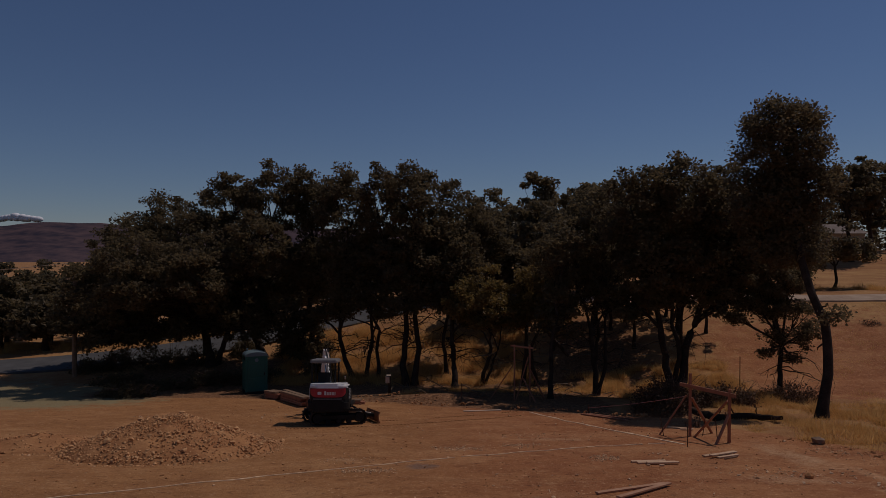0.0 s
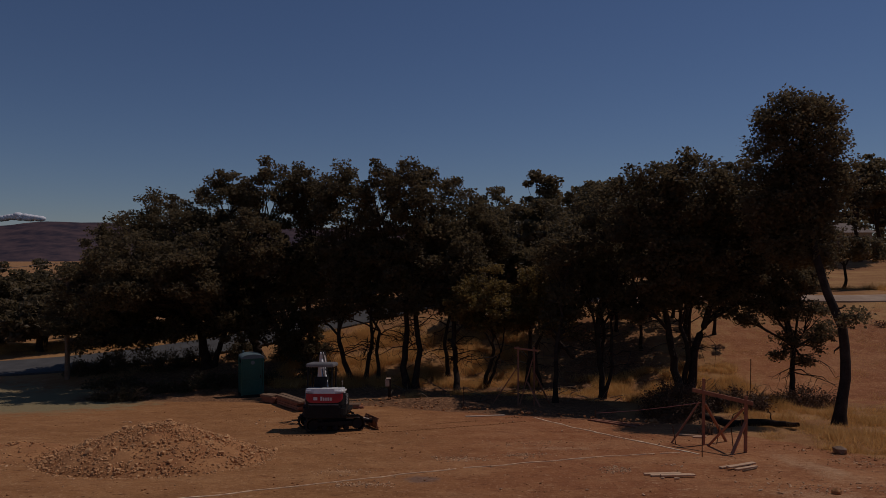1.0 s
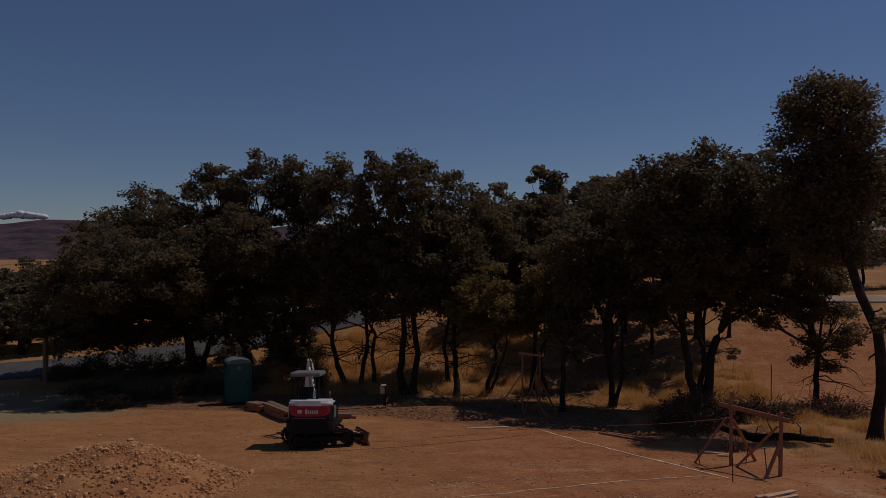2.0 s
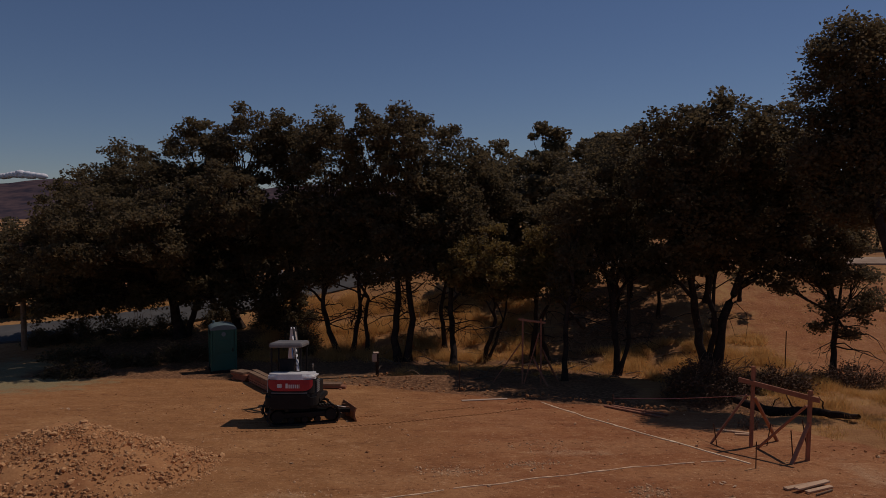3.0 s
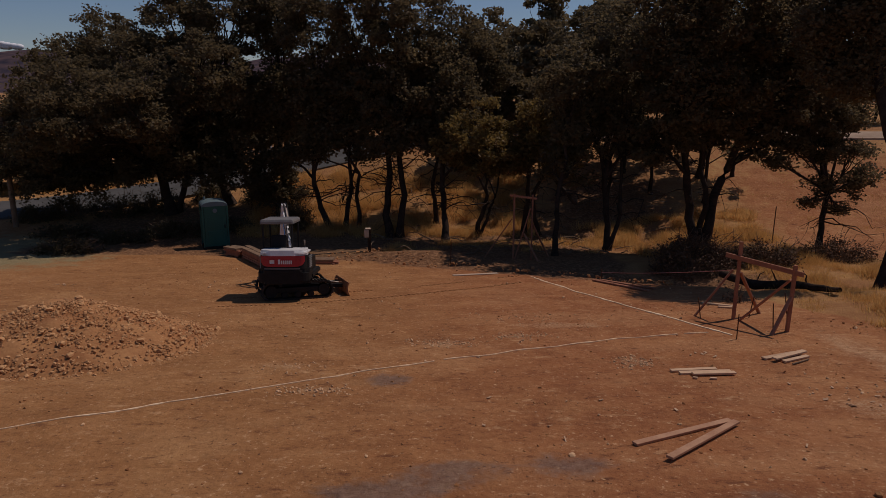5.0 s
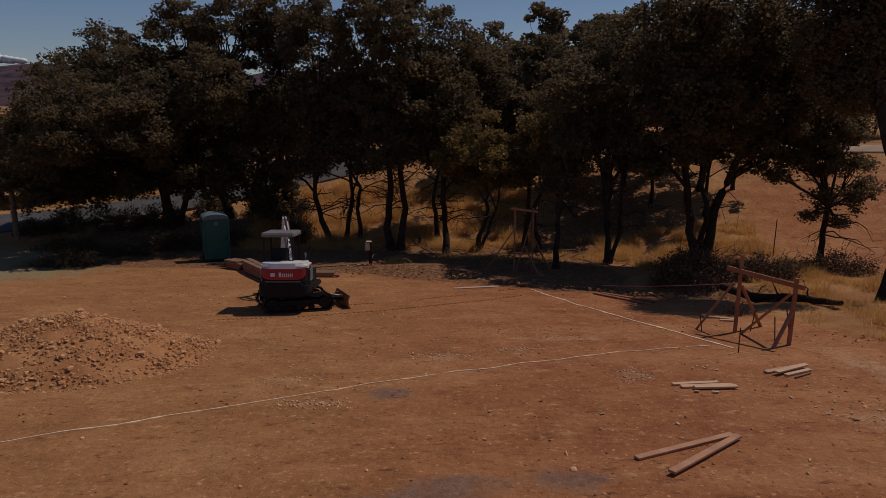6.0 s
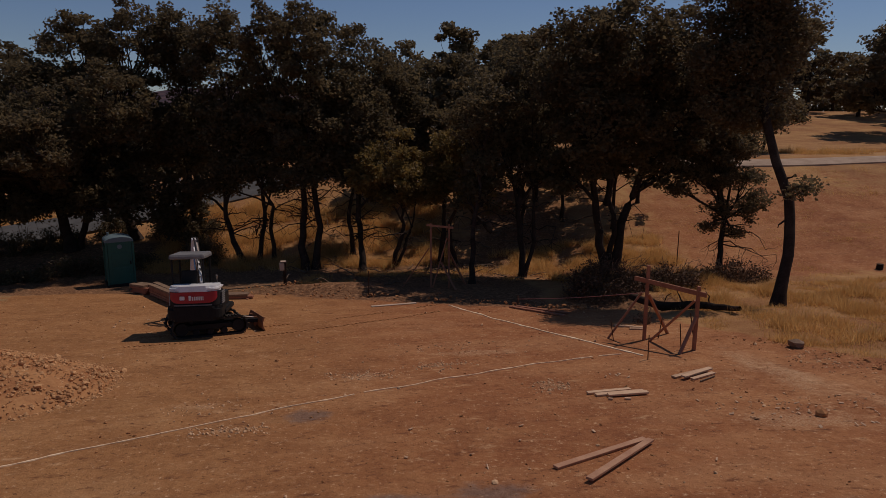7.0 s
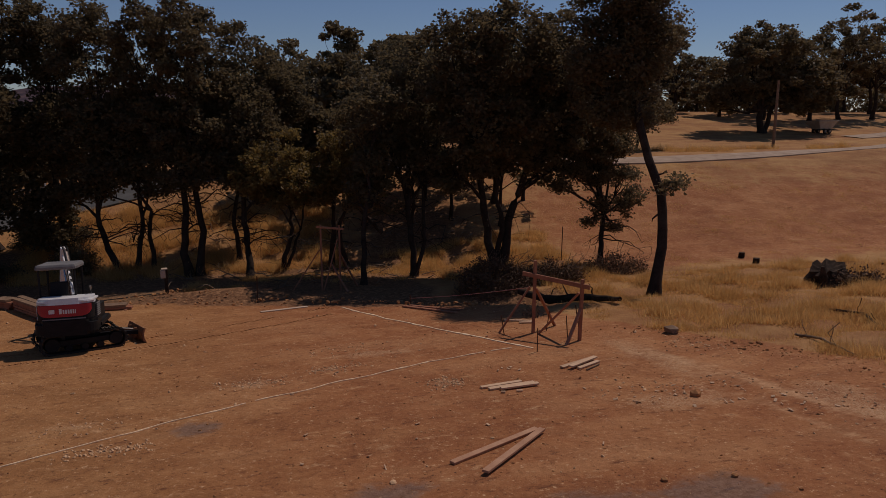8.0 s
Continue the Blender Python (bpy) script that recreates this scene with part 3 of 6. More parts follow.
grow("oak_tree", (-12.0, 46.8), [(0, 0, 0.30, -0.9, 2.6)],
     [(-14.4, 47, 10.4, 2.4, 2.4, 2.7), (-11.3, 46, 10.7, 2.0, 2.0, 3.0), (-12.4, 46.3, 6.5, 3.0, 2.7, 2.9), (-11.2, 41.6, 8.0, 2.0, 1.9, 2.2), (-12.6, 44.4, 3.6, 1.9, 1.5, 1.1), (-10.7, 44.8, 3.9, 1.4, 1.3, 1.2), (-14.6, 45.5, 4.0, 1.6, 1.5, 1.4)], 12, 40000, 0.2, label="tall dark live oak behind the portable toilet")
grow("oak_tree", (-9.0, 46.6), [(0, 0, 0.22, 0.1, 3.0)],
     [(-9.0, 47, 10.8, 1.7, 1.7, 3.0), (-8.7, 46.5, 6.4, 2.2, 2.1, 2.4), (-9.3, 45.6, 2.3, 1.5, 1.4, 1.9)], 13, 24000, 0.2, label=OAK)
grow("oak_tree", (-5.45, 42.7), [(0, 0, 0.17, -0.9, 2.7), (0.75, 0.2, 0.14, 1.1, 2.6), (1.5, -0.1, 0.12, 1.6, 3.0)],
     [(-6.3, 44.5, 10.0, 1.9, 2.0, 3.0), (-4.6, 44, 7.2, 2.1, 2.0, 2.2), (-6.4, 43.5, 6.6, 1.7, 1.7, 1.8), (-5.7, 43, 4.9, 1.4, 1.3, 0.9), (-4.2, 43, 5.0, 1.3, 1.2, 0.9), (-7.0, 43.6, 4.1, 1.3, 1.2, 0.9), (-7.9, 44.5, 3.4, 0.9, 0.9, 0.8), (-3.6, 43.2, 4.2, 0.9, 0.9, 0.8)], 14, 28000, 0.19, label="dark oak with several slender stems and dead twigs", dead=26)
grow("oak_tree", (-2.0, 41.2), [(-0.15, 0, 0.2, -0.2, 4.2), (0.32, 0.1, 0.19, 0.3, 4.4)],
     [(-1.7, 42.0, 10.3, 2.1, 2.2, 2.9), (-3.7, 42.8, 10.1, 1.4, 1.5, 2.9), (-1.6, 42.2, 6.7, 2.4, 2.2, 2.1), (-3.5, 42.4, 6.8, 1.6, 1.7, 1.8), (-2.4, 41.5, 4.8, 1.5, 1.2, 0.9), (-0.7, 41.4, 5.1, 1.2, 1.0, 0.9)], 15, 32000, 0.19, label="tall twin-stemmed dark oak with dead lower twigs", dead=28)
grow("oak_tree", (0.68, 39.9), [(0, 0, 0.18, -0.15, 3.2)],
     [(1.2, 44.5, 9.5, 1.8, 1.9, 2.6), (0.7, 42.0, 7.2, 1.9, 2.0, 2.1), (0.5, 40.8, 4.9, 1.2, 1.1, 1.1), (1.4, 41.0, 3.9, 0.9, 0.9, 0.8)], 16, 18000, 0.19, label=OAK, dead=16)
grow("oak_tree", (0.2, 43.2), [(0, 0, 0.13, 0.0, 3.2)], [(0.3, 44.5, 6.4, 1.7, 1.7, 1.8), (2.6, 46, 8.6, 1.8, 1.8, 2.0)], 17, 15000, 0.19, label=OAK, dead=8)
grow("olive_oak", (2.3, 41.2), [(0, 0, 0.13, 0.5, 2.3), (0.12, 0.1, 0.09, 0.9, 2.2)],
     [(2.2, 39.6, 5.2, 1.7, 1.5, 1.6), (3.4, 39.6, 4.4, 1.3, 1.2, 1.3), (1.0, 39.8, 4.7, 1.1, 1.1, 1.2), (2.3, 38.9, 4.2, 1.5, 0.9, 1.1)], 18, 13000, 0.17, M_OLIVE, 0.45, label="small oak with thin yellowish-green foliage", dead=8)
grow("olive_oak", (4.75, 41.3), [(0, 0, 0.16, 0.1, 2.6), (0.8, 0, 0.14, 0.4, 2.4)],
     [(5.2, 39.8, 5.4, 1.3, 1.3, 1.4), (6.0, 39.5, 4.3, 1.3, 1.1, 1.2), (4.6, 39.8, 4.4, 1.1, 1.0, 1.0)], 19, 13000, 0.17, M_OLIVE, 0.45, label="small oak with olive-green foliage beside a leaning trunk", dead=6)
grow("oak_tree", (5.5, 35.9), [(0, 0, 0.13, 0.2, 3.4)], [(6.2, 37.3, 7.6, 1.7, 1.8, 2.2), (6.0, 37, 5.2, 1.2, 1.2, 1.2), (5.4, 36.6, 3.9, 0.9, 0.8, 0.8), (6.6, 37.4, 3.9, 1.0, 0.9, 0.8), (7.2, 38.2, 4.6, 1.0, 1.0, 0.8)], 20, 7000, 0.18, label="slender dark oak at the edge of the swale", dead=5)
grow("oak_tree", (8.2, 37.6), [(0, 0, 0.17, -0.2, 3.4), (0.06, 0, 0.11, 0.55, 3.2)],
     [(8.6, 39, 9.0, 1.9, 2.1, 2.5), (9.2, 38.6, 6.7, 1.8, 1.9, 1.9), (7.3, 38.6, 6.8, 1.4, 1.6, 1.9), (8.5, 38.2, 5.0, 1.5, 1.3, 0.9), (9.6, 38.2, 5.2, 1.1, 1.1, 0.9)], 21, 12500, 0.19, label="dark oak with a forked slender trunk", dead=6)
grow("oak_tree", (12.7, 38.1), [(-0.12, 0, 0.23, -1.0, 3.4), (0.0, 0.25, 0.15, -0.35, 3.6), (0.12, 0, 0.24, 0.85, 3.6)],
     [(9.92, 36.48, 9.86, 2.08, 2.6, 2.36), (12.47, 36.48, 10.05, 2.36, 2.8, 2.36), (14.93, 36.85, 9.86, 1.98, 2.6, 2.36), (10.68, 35.91, 7.22, 2.08, 2.4, 1.89), (12.85, 36.85, 7.41, 2.08, 2.5, 1.61), (15.12, 36.48, 7.22, 1.89, 2.2, 1.61), (11.0, 36.9, 5.5, 1.6, 1.5, 0.9), (13.6, 36.9, 5.7, 1.6, 1.4, 0.8), (15.4, 36.6, 5.6, 1.1, 1.3, 0.9), (10.2, 37.4, 5.0, 1.3, 1.3, 0.9), (12.3, 37.6, 5.1, 1.2, 1.2, 0.7), (14.6, 37.4, 4.8, 1.2, 1.2, 0.7)],
     22, 52000, 0.19, label="broad round-topped oak on three spreading trunks", dead=8)
grow("oak_tree", (17.7, 36.8), [(0, 0, 0.15, 0.1, 2.6)],
     [(17.4, 37, 6.0, 1.2, 1.2, 1.3), (16.2, 37, 4.9, 0.8, 0.8, 0.5), (15.5, 36.9, 4.2, 0.8, 0.7, 0.45), (18.9, 37, 4.6, 0.8, 0.8, 0.5), (19.4, 36.9, 3.5, 0.6, 0.7, 0.6), (18.7, 37, 2.9, 0.6, 0.6, 0.5), (17.2, 37.2, 8.0, 1.5, 1.4, 1.4), (18.2, 36.8, 2.1, 0.6, 0.6, 0.4), (17.0, 36.9, 2.4, 0.5, 0.5, 0.4), (16.6, 37.1, 5.9, 1.0, 0.9, 0.6), (17.3, 37, 4.7, 1.2, 1.0, 0.8), (16.4, 37, 6.8, 1.1, 0.9, 0.8), (18.4, 37, 6.4, 1.0, 0.9, 0.9), (17.7, 36.9, 3.3, 0.8, 0.7, 0.5)],
     23, 25000, 0.14, clump=0.46, label="slender young oak with sparse drooping branches", dead=7)


def tall_oak():
    """The lone oak with a long S-bent bare trunk."""
    rng = np.random.default_rng(31)
    bx, by = 15.15, 28.1
    bz = z_at(bx, by) - 0.1
    thing = empty("oak_tree", bx, by, bz, label="tall lone oak with a long bent bare trunk", category="tree", group="oaks round the pad")
    wood = Wood()
    t = np.linspace(0, 1, 14)
    px = np.interp(t, [0, .08, .25, .45, .62, .8, 1], [0, .1, .42, .36, -.22, -.6, -.85])
    trunk = np.stack([px + 1.25 * t ** 1.6, 2.9 * t ** 1.4 + 0.05 * np.sin(t * 9), t * 8.4], 1)
    wood.add(trunk, np.interp(t, [0, .06, .15, 1], [.34, .24, .2, .14]), 10)
    blobs = [(-1.5, .3, 11.0, 1.6, 1.6, 1.9), (-2.6, .2, 9.2, 1.0, 1.1, 1.2), (-0.4, .2, 9.6, 1.2, 1.2, 1.4), (-1.5, .4, 8.6, 1.5, 1.3, 1.2), (-1.2, .2, 7.0, 1.3, 1.1, 0.9), (-2.0, .2, 12.0, 0.8, 0.8, 0.9), (-.7, .2, 12.2, 0.7, 0.8, 0.7),
             (-2.3, .3, 7.4, 0.9, 0.9, 0.8), (0.65, 0.1, 4.3, 0.35, 0.35, 0.4)]
    cs = []
    for b in blobs:
        c, rad = np.array(b[:3]), np.array(b[3:]) * (1.04 if b[2] > 6 else 1.0)
        if c[2] > 6:
            c = np.array([(bx + 0.2 + c[0]) * 1.09 - bx, c[1] + 2.9, 6.5 + (c[2] - 6.5) * 1.1])
        start = trunk[13] if c[2] > 6 else trunk[6]
        if 6 < c[2] < 8.5:
            start = trunk[11]
        limb = bend(start, c, rng, 0.2, 7, 0.1)
        wood.add(limb, np.linspace(0.1 if c[2] > 6 else 0.035, 0.03 if c[2] > 6 else 0.01, 7), 6)
        n = max(4, int(34 * (rad.prod() ** 0.8)))
        q = rng.normal(0, 1, (n, 3))
        q /= np.linalg.norm(q, axis=1)[:, None]
        pos = c + q * rad * rng.uniform(0.2, 1.3, (n, 1)) ** 0.5
        cs.append(pos)
        for j in range(min(n, 20)):
            wood.add(bend(limb[rng.integers(3, 7)], pos[j], rng, 0.25, 5, 0.1), np.linspace(0.03, 0.008, 5), 4)
    for _ in range(3):
        s = trunk[rng.integers(4, 8)]
        wood.add(bend(s, s + rng.normal(0, 0.3, 3), rng, 0.3, 4, 0.1), np.linspace(0.05, 0.02, 4), 5)
    wood.mesh("trunk", M_BARK, thing)
    cs = np.concatenate(cs)
    per = max(20, 36000 // len(cs))
    pts = cs[:, None] + np.clip(rng.normal(0, 0.27, (len(cs), per, 3)), -0.45, 0.45) * np.array([1, 1, 0.65])
    v, f = leaf_arrays(pts.reshape(-1, 3), rng, 0.15)
    crown = sheet("crown", v, f, M_LEAF, thing)
    crown["kind"] = "stuff"


tall_oak()

FAR = "far dark green oak on the hillside"
far_spec = [
    # x, y, crown top, crown radius, lean of crown
    (2.0, 60, 12.0, 3.6), (8.0, 61, 12.4, 3.6), (13.6, 64, 14.4, 3.8), (19.5, 66, 13.8, 3.6), (26, 66, 13.6, 3.6), (5.6, 75, 15.8, 3.0), (10.2, 77, 17.6, 2.4),
    (-3.5, 66, 10.5, 3.4), (-9.0, 68, 10.0, 3.6), (33, 80, 15.5, 4.0), (40, 86, 16.5, 4.2),
    (49.5, 85, 18.6, 3.8), (54.0, 88, 19.2, 4.0), (45, 100, 19, 4.5), (64, 100, 19.5, 5), (74, 96, 20, 4.6), (83, 88, 22.5, 5.4), (89, 88, 21.5, 5.0), (97, 96, 21, 5),
    (-30, 60, 7.2, 3.4), (-36, 58, 7.4, 3.6), (-43, 62, 7.0, 3.4), (-26, 63, 7.6, 3.0), (-50, 60, 6.6, 3.4), (-33.5, 74, 7.8, 3.4), (-20, 66, 8.0, 3.6), (-14.5, 70, 8.6, 3.4), (-31.5, 56, 5.4, 2.8), (-39, 55.5, 5.6, 3.0), (-47, 56, 6.0, 3.4), (-56, 58, 6.4, 3.6), (-24.5, 58, 6.0, 2.6), (-27.5, 55, 5.6, 2.6), (-34.5, 54.5, 5.8, 2.8), (-30, 53, 4.2, 2.2), (-43, 55, 5.6, 3.0), (-37, 66, 7.6, 4.0), (-27, 70, 8.0, 4.0), (-46, 68, 7.4, 4.0), (-20, 58, 5.6, 2.4), (-17, 62, 8.2, 3.4), (-12, 63, 8.8, 3.6), (-6.5, 62, 9.4, 3.4), (-1, 65, 10.6, 3.4), (-16, 57.5, 5.0, 2.2), (4.5, 66, 11.4, 3.4),
    (40, 108, 17.5, 5), (47, 112, 18, 5), (55, 110, 17, 5), (62, 114, 19, 5.5), (70, 110, 18, 5), (78, 114, 19, 5.5), (86, 108, 19, 5.5), (94, 112, 20, 6), (102, 106, 20, 6), (33, 104, 16.5, 5), (26, 98, 16, 5), (18, 92, 15.5, 4.5), (70, 88, 19.5, 5.0), (76, 86, 18.5, 4.6), (66, 92, 13, 4), (44, 94, 14, 3.4), (80, 98, 15, 4.6), (90, 100, 16, 5),
]
for k, (fx, fy, top, rad) in enumerate(far_spec):
    g = z_at(fx, fy)
    h = top - g
    rng0 = random.Random(900 + k)
    zc = g + h * (0.7 if 48 < fx < 56 and fy < 90 else 0.5 if fy > 91 else 0.6 if fx > 6 else 0.54)
    lobes = [(fx, fy, zc + h * 0.08, rad * 0.9, rad * 0.9, h * (0.24 if 48 < fx < 56 and fy < 90 else 0.42 if fy > 91 else 0.32))]
    for j in range(4):
        a = rng0.uniform(0, 6.28)
        lobes.append((fx + math.cos(a) * rad * 0.6, fy + math.sin(a) * rad * 0.6, zc + rng0.uniform(-0.16, 0.12) * h, rad * rng0.uniform(0.45, 0.65), rad * 0.6, h * rng0.uniform(0.18, 0.28)))
    grow("far_oak", (fx, fy), [(0, 0, 0.28, rng0.uniform(-0.5, 0.5), h * 0.3)], lobes, 300 + k, (5200 if fx < -22 else 2800 if fx < 5 else 6000) if fy < 91 else 3600, 0.4 if fy < 91 else 0.54, M_FARLEAF, 0.9, FAR, group="far oaks")

# the wide oak behind the tan trailer
grow("far_oak", (59.5, 75.6), [(0, 0, 0.42, -0.4, 2.6), (0.3, 0, 0.3, 1.2, 3.2)],
     [(56.6, 75, 13.2, 4.2, 4, 4.2), (62.3, 75, 11.8, 4.0, 4, 3.6), (59.0, 75, 15.2, 3.4, 3.4, 3.0), (66.4, 76, 10.6, 3.6, 3.4, 3.0), (53.5, 75, 11.0, 2.6, 2.6, 3.0), (60, 75, 10.5, 5, 4, 2.2), (54.5, 76.5, 9.2, 2.6, 2.4, 1.6), (66.5, 77, 9.4, 3.4, 3.0, 1.8), (56.5, 77, 8.4, 2.0, 2.0, 1.2), (63.8, 75, 13.4, 3.4, 3.4, 3.2), (67.0, 76, 12.2, 3.0, 3.0, 3.0)],
     77, 30000, 0.4, M_FARLEAF, 0.9, "wide far oak shading the dry verge", group="far oaks")
# two oaks added behind the front crowns to cast shade on the slope
grow("oak_tree", (15.4, 46.2), [(0, 0, 0.2, 0.1, 3.4)], [(15.5, 46.5, 10.2, 2.4, 2.4, 2.4), (13.2, 46, 8.6, 2.0, 2.0, 1.8), (17.2, 46.5, 8.8, 1.8, 2.0, 1.6)], 24, 12000, 0.22, label="dark oak added behind the others to shade the bank")
grow("oak_tree", (10.6, 49.0), [(0, 0, 0.2, 0.1, 3.4)], [(11.0, 49, 10.2, 2.6, 2.4, 2.4), (8.6, 48.5, 9.0, 2.0, 2.0, 1.8), (12.8, 49.5, 8.8, 1.8, 2.0, 1.6)], 25, 12000, 0.22, label="dark oak added behind the others to shade the bank")
# slender oaks added as shadow casters, their crowns mostly hidden by the front row
for k, (fx, fy, top, r) in enumerate([(9.4, 43.4, 8.6, 1.5), (12.2, 44.6, 9.2, 1.9), (11.4, 47.6, 9.4, 2.0), (14.6, 43.0, 8.4, 1.7), (7.2, 46.0, 9.0, 1.7), (15.6, 49.2, 9.8, 2.1), (17.4, 46.4, 9.4, 1.9)]):
    grow("oak_tree", (fx, fy), [(0, 0, 0.11, 0.1, 3.0)], [(fx + 0.1, fy, top - 1.3, r, r, 1.2), (fx - 0.6 * r, fy + 0.3, top - 2.6, r * 0.8, r * 0.8, 0.9), (fx + 0.6 * r, fy - 0.2, top - 2.8, r * 0.75, r * 0.75, 0.9)],
         540 + k, 3400, 0.2, clump=0.4, label="slender oak added to dapple the slope with shade", dead=8)
# understorey oak brush behind the front row
for k, (fx, fy, top, rad) in enumerate([(5.6, 51.2, 8.4, 2.2), (3.2, 50.8, 7.6, 2.0), (11, 57.5, 8.4, 2.4), (17, 58, 8.8, 2.6), (22, 59.5, 9.0, 2.6), (29, 59.5, 7.4, 2.0), (-13, 57, 5.2, 2.2), (21.5, 60, 12, 3.4), (15.5, 59, 11.5, 3.4), (19.5, 57.6, 8.8, 2.6), (24.5, 57.6, 9.4, 2.8), (29, 58.4, 9.4, 2.6), (34, 61, 10.4, 3.0), (12.2, 57.0, 8.2, 2.4)]):
    g = z_at(fx, fy)
    h = top - g
    grow("oak_tree", (fx, fy), [(0, 0, 0.14, 0.1, h * 0.35)], [(fx, fy, g + h * 0.68, rad, rad, h * 0.3), (fx + rad * 0.6, fy, g + h * 0.55, rad * 0.6, rad * 0.6, h * 0.2), (fx - rad * 0.6, fy, g + h * 0.58, rad * 0.6, rad * 0.6, h * 0.22)],
         500 + k, 5500, 0.32, M_FARLEAF, 0.7, "dusky oak among the trees behind the pad", group="far oaks")


def far_woods():
    """A dark belt of distant woodland along the crest."""
    rng = np.random.default_rng(88)
    x = rng.uniform(22, 175, 900)
    y = 116 + rng.uniform(0, 10, 900) - 0.1 * np.maximum(0, x - 100)
    z = height(x, y) + rng.uniform(0.0, 1, 900) ** 1.2 * (7.0 + 2.5 * speckle(x, y, 0.06, 2))
    p = np.stack([x, y, z], 1)[:, None] + np.clip(rng.normal(0, 0.7, (900, 36, 3)), -1.2, 1.2)
    v, f = leaf_arrays(p.reshape(-1, 3), rng, 0.75)
    tagged(sheet("far_woods", v, f, M_FARLEAF), "dark belt of distant woods on the crest", "woods", kind="stuff")


far_woods()


# ---- brush and grass ----
def brush(name, x, y, rx, ry, rz, n, size, leaf, seed, label, twigs=40):
    rng = np.random.default_rng(seed)
    z = z_at(x, y) - 0.3
    thing = empty(name, x, y, z, label=label, category="bush")
    w = Wood()
    for _ in range(twigs):
        a = rng.uniform(0, 6.28)
        tip = np.array([math.cos(a) * rx * rng.uniform(0.3, 1.1), math.sin(a) * ry * rng.uniform(0.3, 1.1), rz * rng.uniform(0.5, 1.25)])
        w.add(bend([tip[0] * 0.2, tip[1] * 0.2, 0], tip, rng, 0.3, 5, 0.2), np.linspace(0.025, 0.006, 5), 4)
    w.mesh("twig_mass", M_TWIG, thing)
    c = rng.normal(0, 1, (max(6, n // 60), 3))
    c /= np.linalg.norm(c, axis=1)[:, None]
    c = np.abs(c * [1, 1, 1] * rng.uniform(0.4, 1, (len(c), 1)) ** 0.5) * np.sign(c) * [rx, ry, rz]
    c[:, 2] = np.abs(c[:, 2]) * 0.9 + 0.1
    p = c[:, None] + rng.normal(0, 0.16, (len(c), 60, 3))
    v, f = leaf_arrays(p.reshape(-1, 3), rng, size)
    v[:, 2] = np.maximum(v[:, 2], 0.05)
    cr = sheet("leaves", v, f, leaf, thing)
    cr["kind"] = "stuff"


# dry brush, its colour taken down to carry the shade under the oak
M_DRYBRUSH_SHADED = surface("dry_brush_shaded", (0.07, 0.038, 0.022), (0.17, 0.092, 0.046), 0.8, 0.8, 0, 0, 5, island=0.5)
# this thicket stands in for the dark shaded hollow at the oak's foot
brush("bush", 10.4, 32.6, 1.8, 1.1, 1.6, 9000, 0.08, M_DRYBRUSH_SHADED, 41, "dense brush thicket standing in for the shaded hollow under the spreading oak")
brush("bush", 17.2, 34.6, 1.9, 0.9, 1.15, 4200, 0.09, M_DRYBRUSH_SHADED, 42, "dry brown brush at the foot of the young oak", 70)
brush("bush", 13.4, 33.0, 1.6, 0.8, 1.25, 3600, 0.09, M_DRYBRUSH_SHADED, 43, "dry brown brush beside the fallen log", 60)
brush("bush", 9.3, 25.9, 0.35, 0.3, 0.6, 300, 0.06, M_DRYBRUSH_SHADED, 44, "small twiggy brush clump by the batter boards", 40)
brush("bush", -16.5, 36.9, 1.7, 1.0, 0.8, 2600, 0.12, M_LEAF, 45, "low dark bush in the oak's shade")
brush("bush", -13.2, 41.5, 2.2, 1.0, 1.0, 3600, 0.12, M_LEAF, 46, "dark scrub under the broad oak")
brush("bush", -7.6, 43.2, 1.3, 0.9, 1.4, 3600, 0.12, M_LEAF, 47, "dark scrub beside the portable toilet")
for k, (sx, sy, r, hh) in enumerate([(-20.8, 45.6, 1.7, 1.5), (-18.2, 45.8, 1.7, 1.6), (-15.8, 46.4, 1.4, 1.4), (-13.4, 47.6, 1.2, 1.2), (-9.8, 47.2, 1.5, 1.7), (-8.0, 45.6, 1.1, 1.6), (-22.6, 45.0, 1.2, 1.2), (-19.0, 41.5, 2.0, 0.8), (-15.6, 40.0, 1.8, 0.7), (-11.0, 42.6, 1.6, 0.9)]):
    brush("bush", sx, sy, r, 0.9, hh, 2600, 0.13, M_LEAF, 480 + k, "dark scrub oak under the trees by the road", 30)
brush("bush", 11.0, 36.4, 0.7, 0.5, 0.7, 1200, 0.09, M_OLIVE, 48, "small grey-green shrub in dry grass")
brush("bush", 29.0, 47.6, 0.9, 0.4, 0.3, 700, 0.1, M_DRYBRUSH_SHADED, 49, "small heap of dead brush on the field")
brush("bush", 23.5, 27.0, 1.3, 0.7, 0.75, 1800, 0.1, M_DRYBRUSH_SHADED, 50, "reddish dry brush round the old stump", 70)


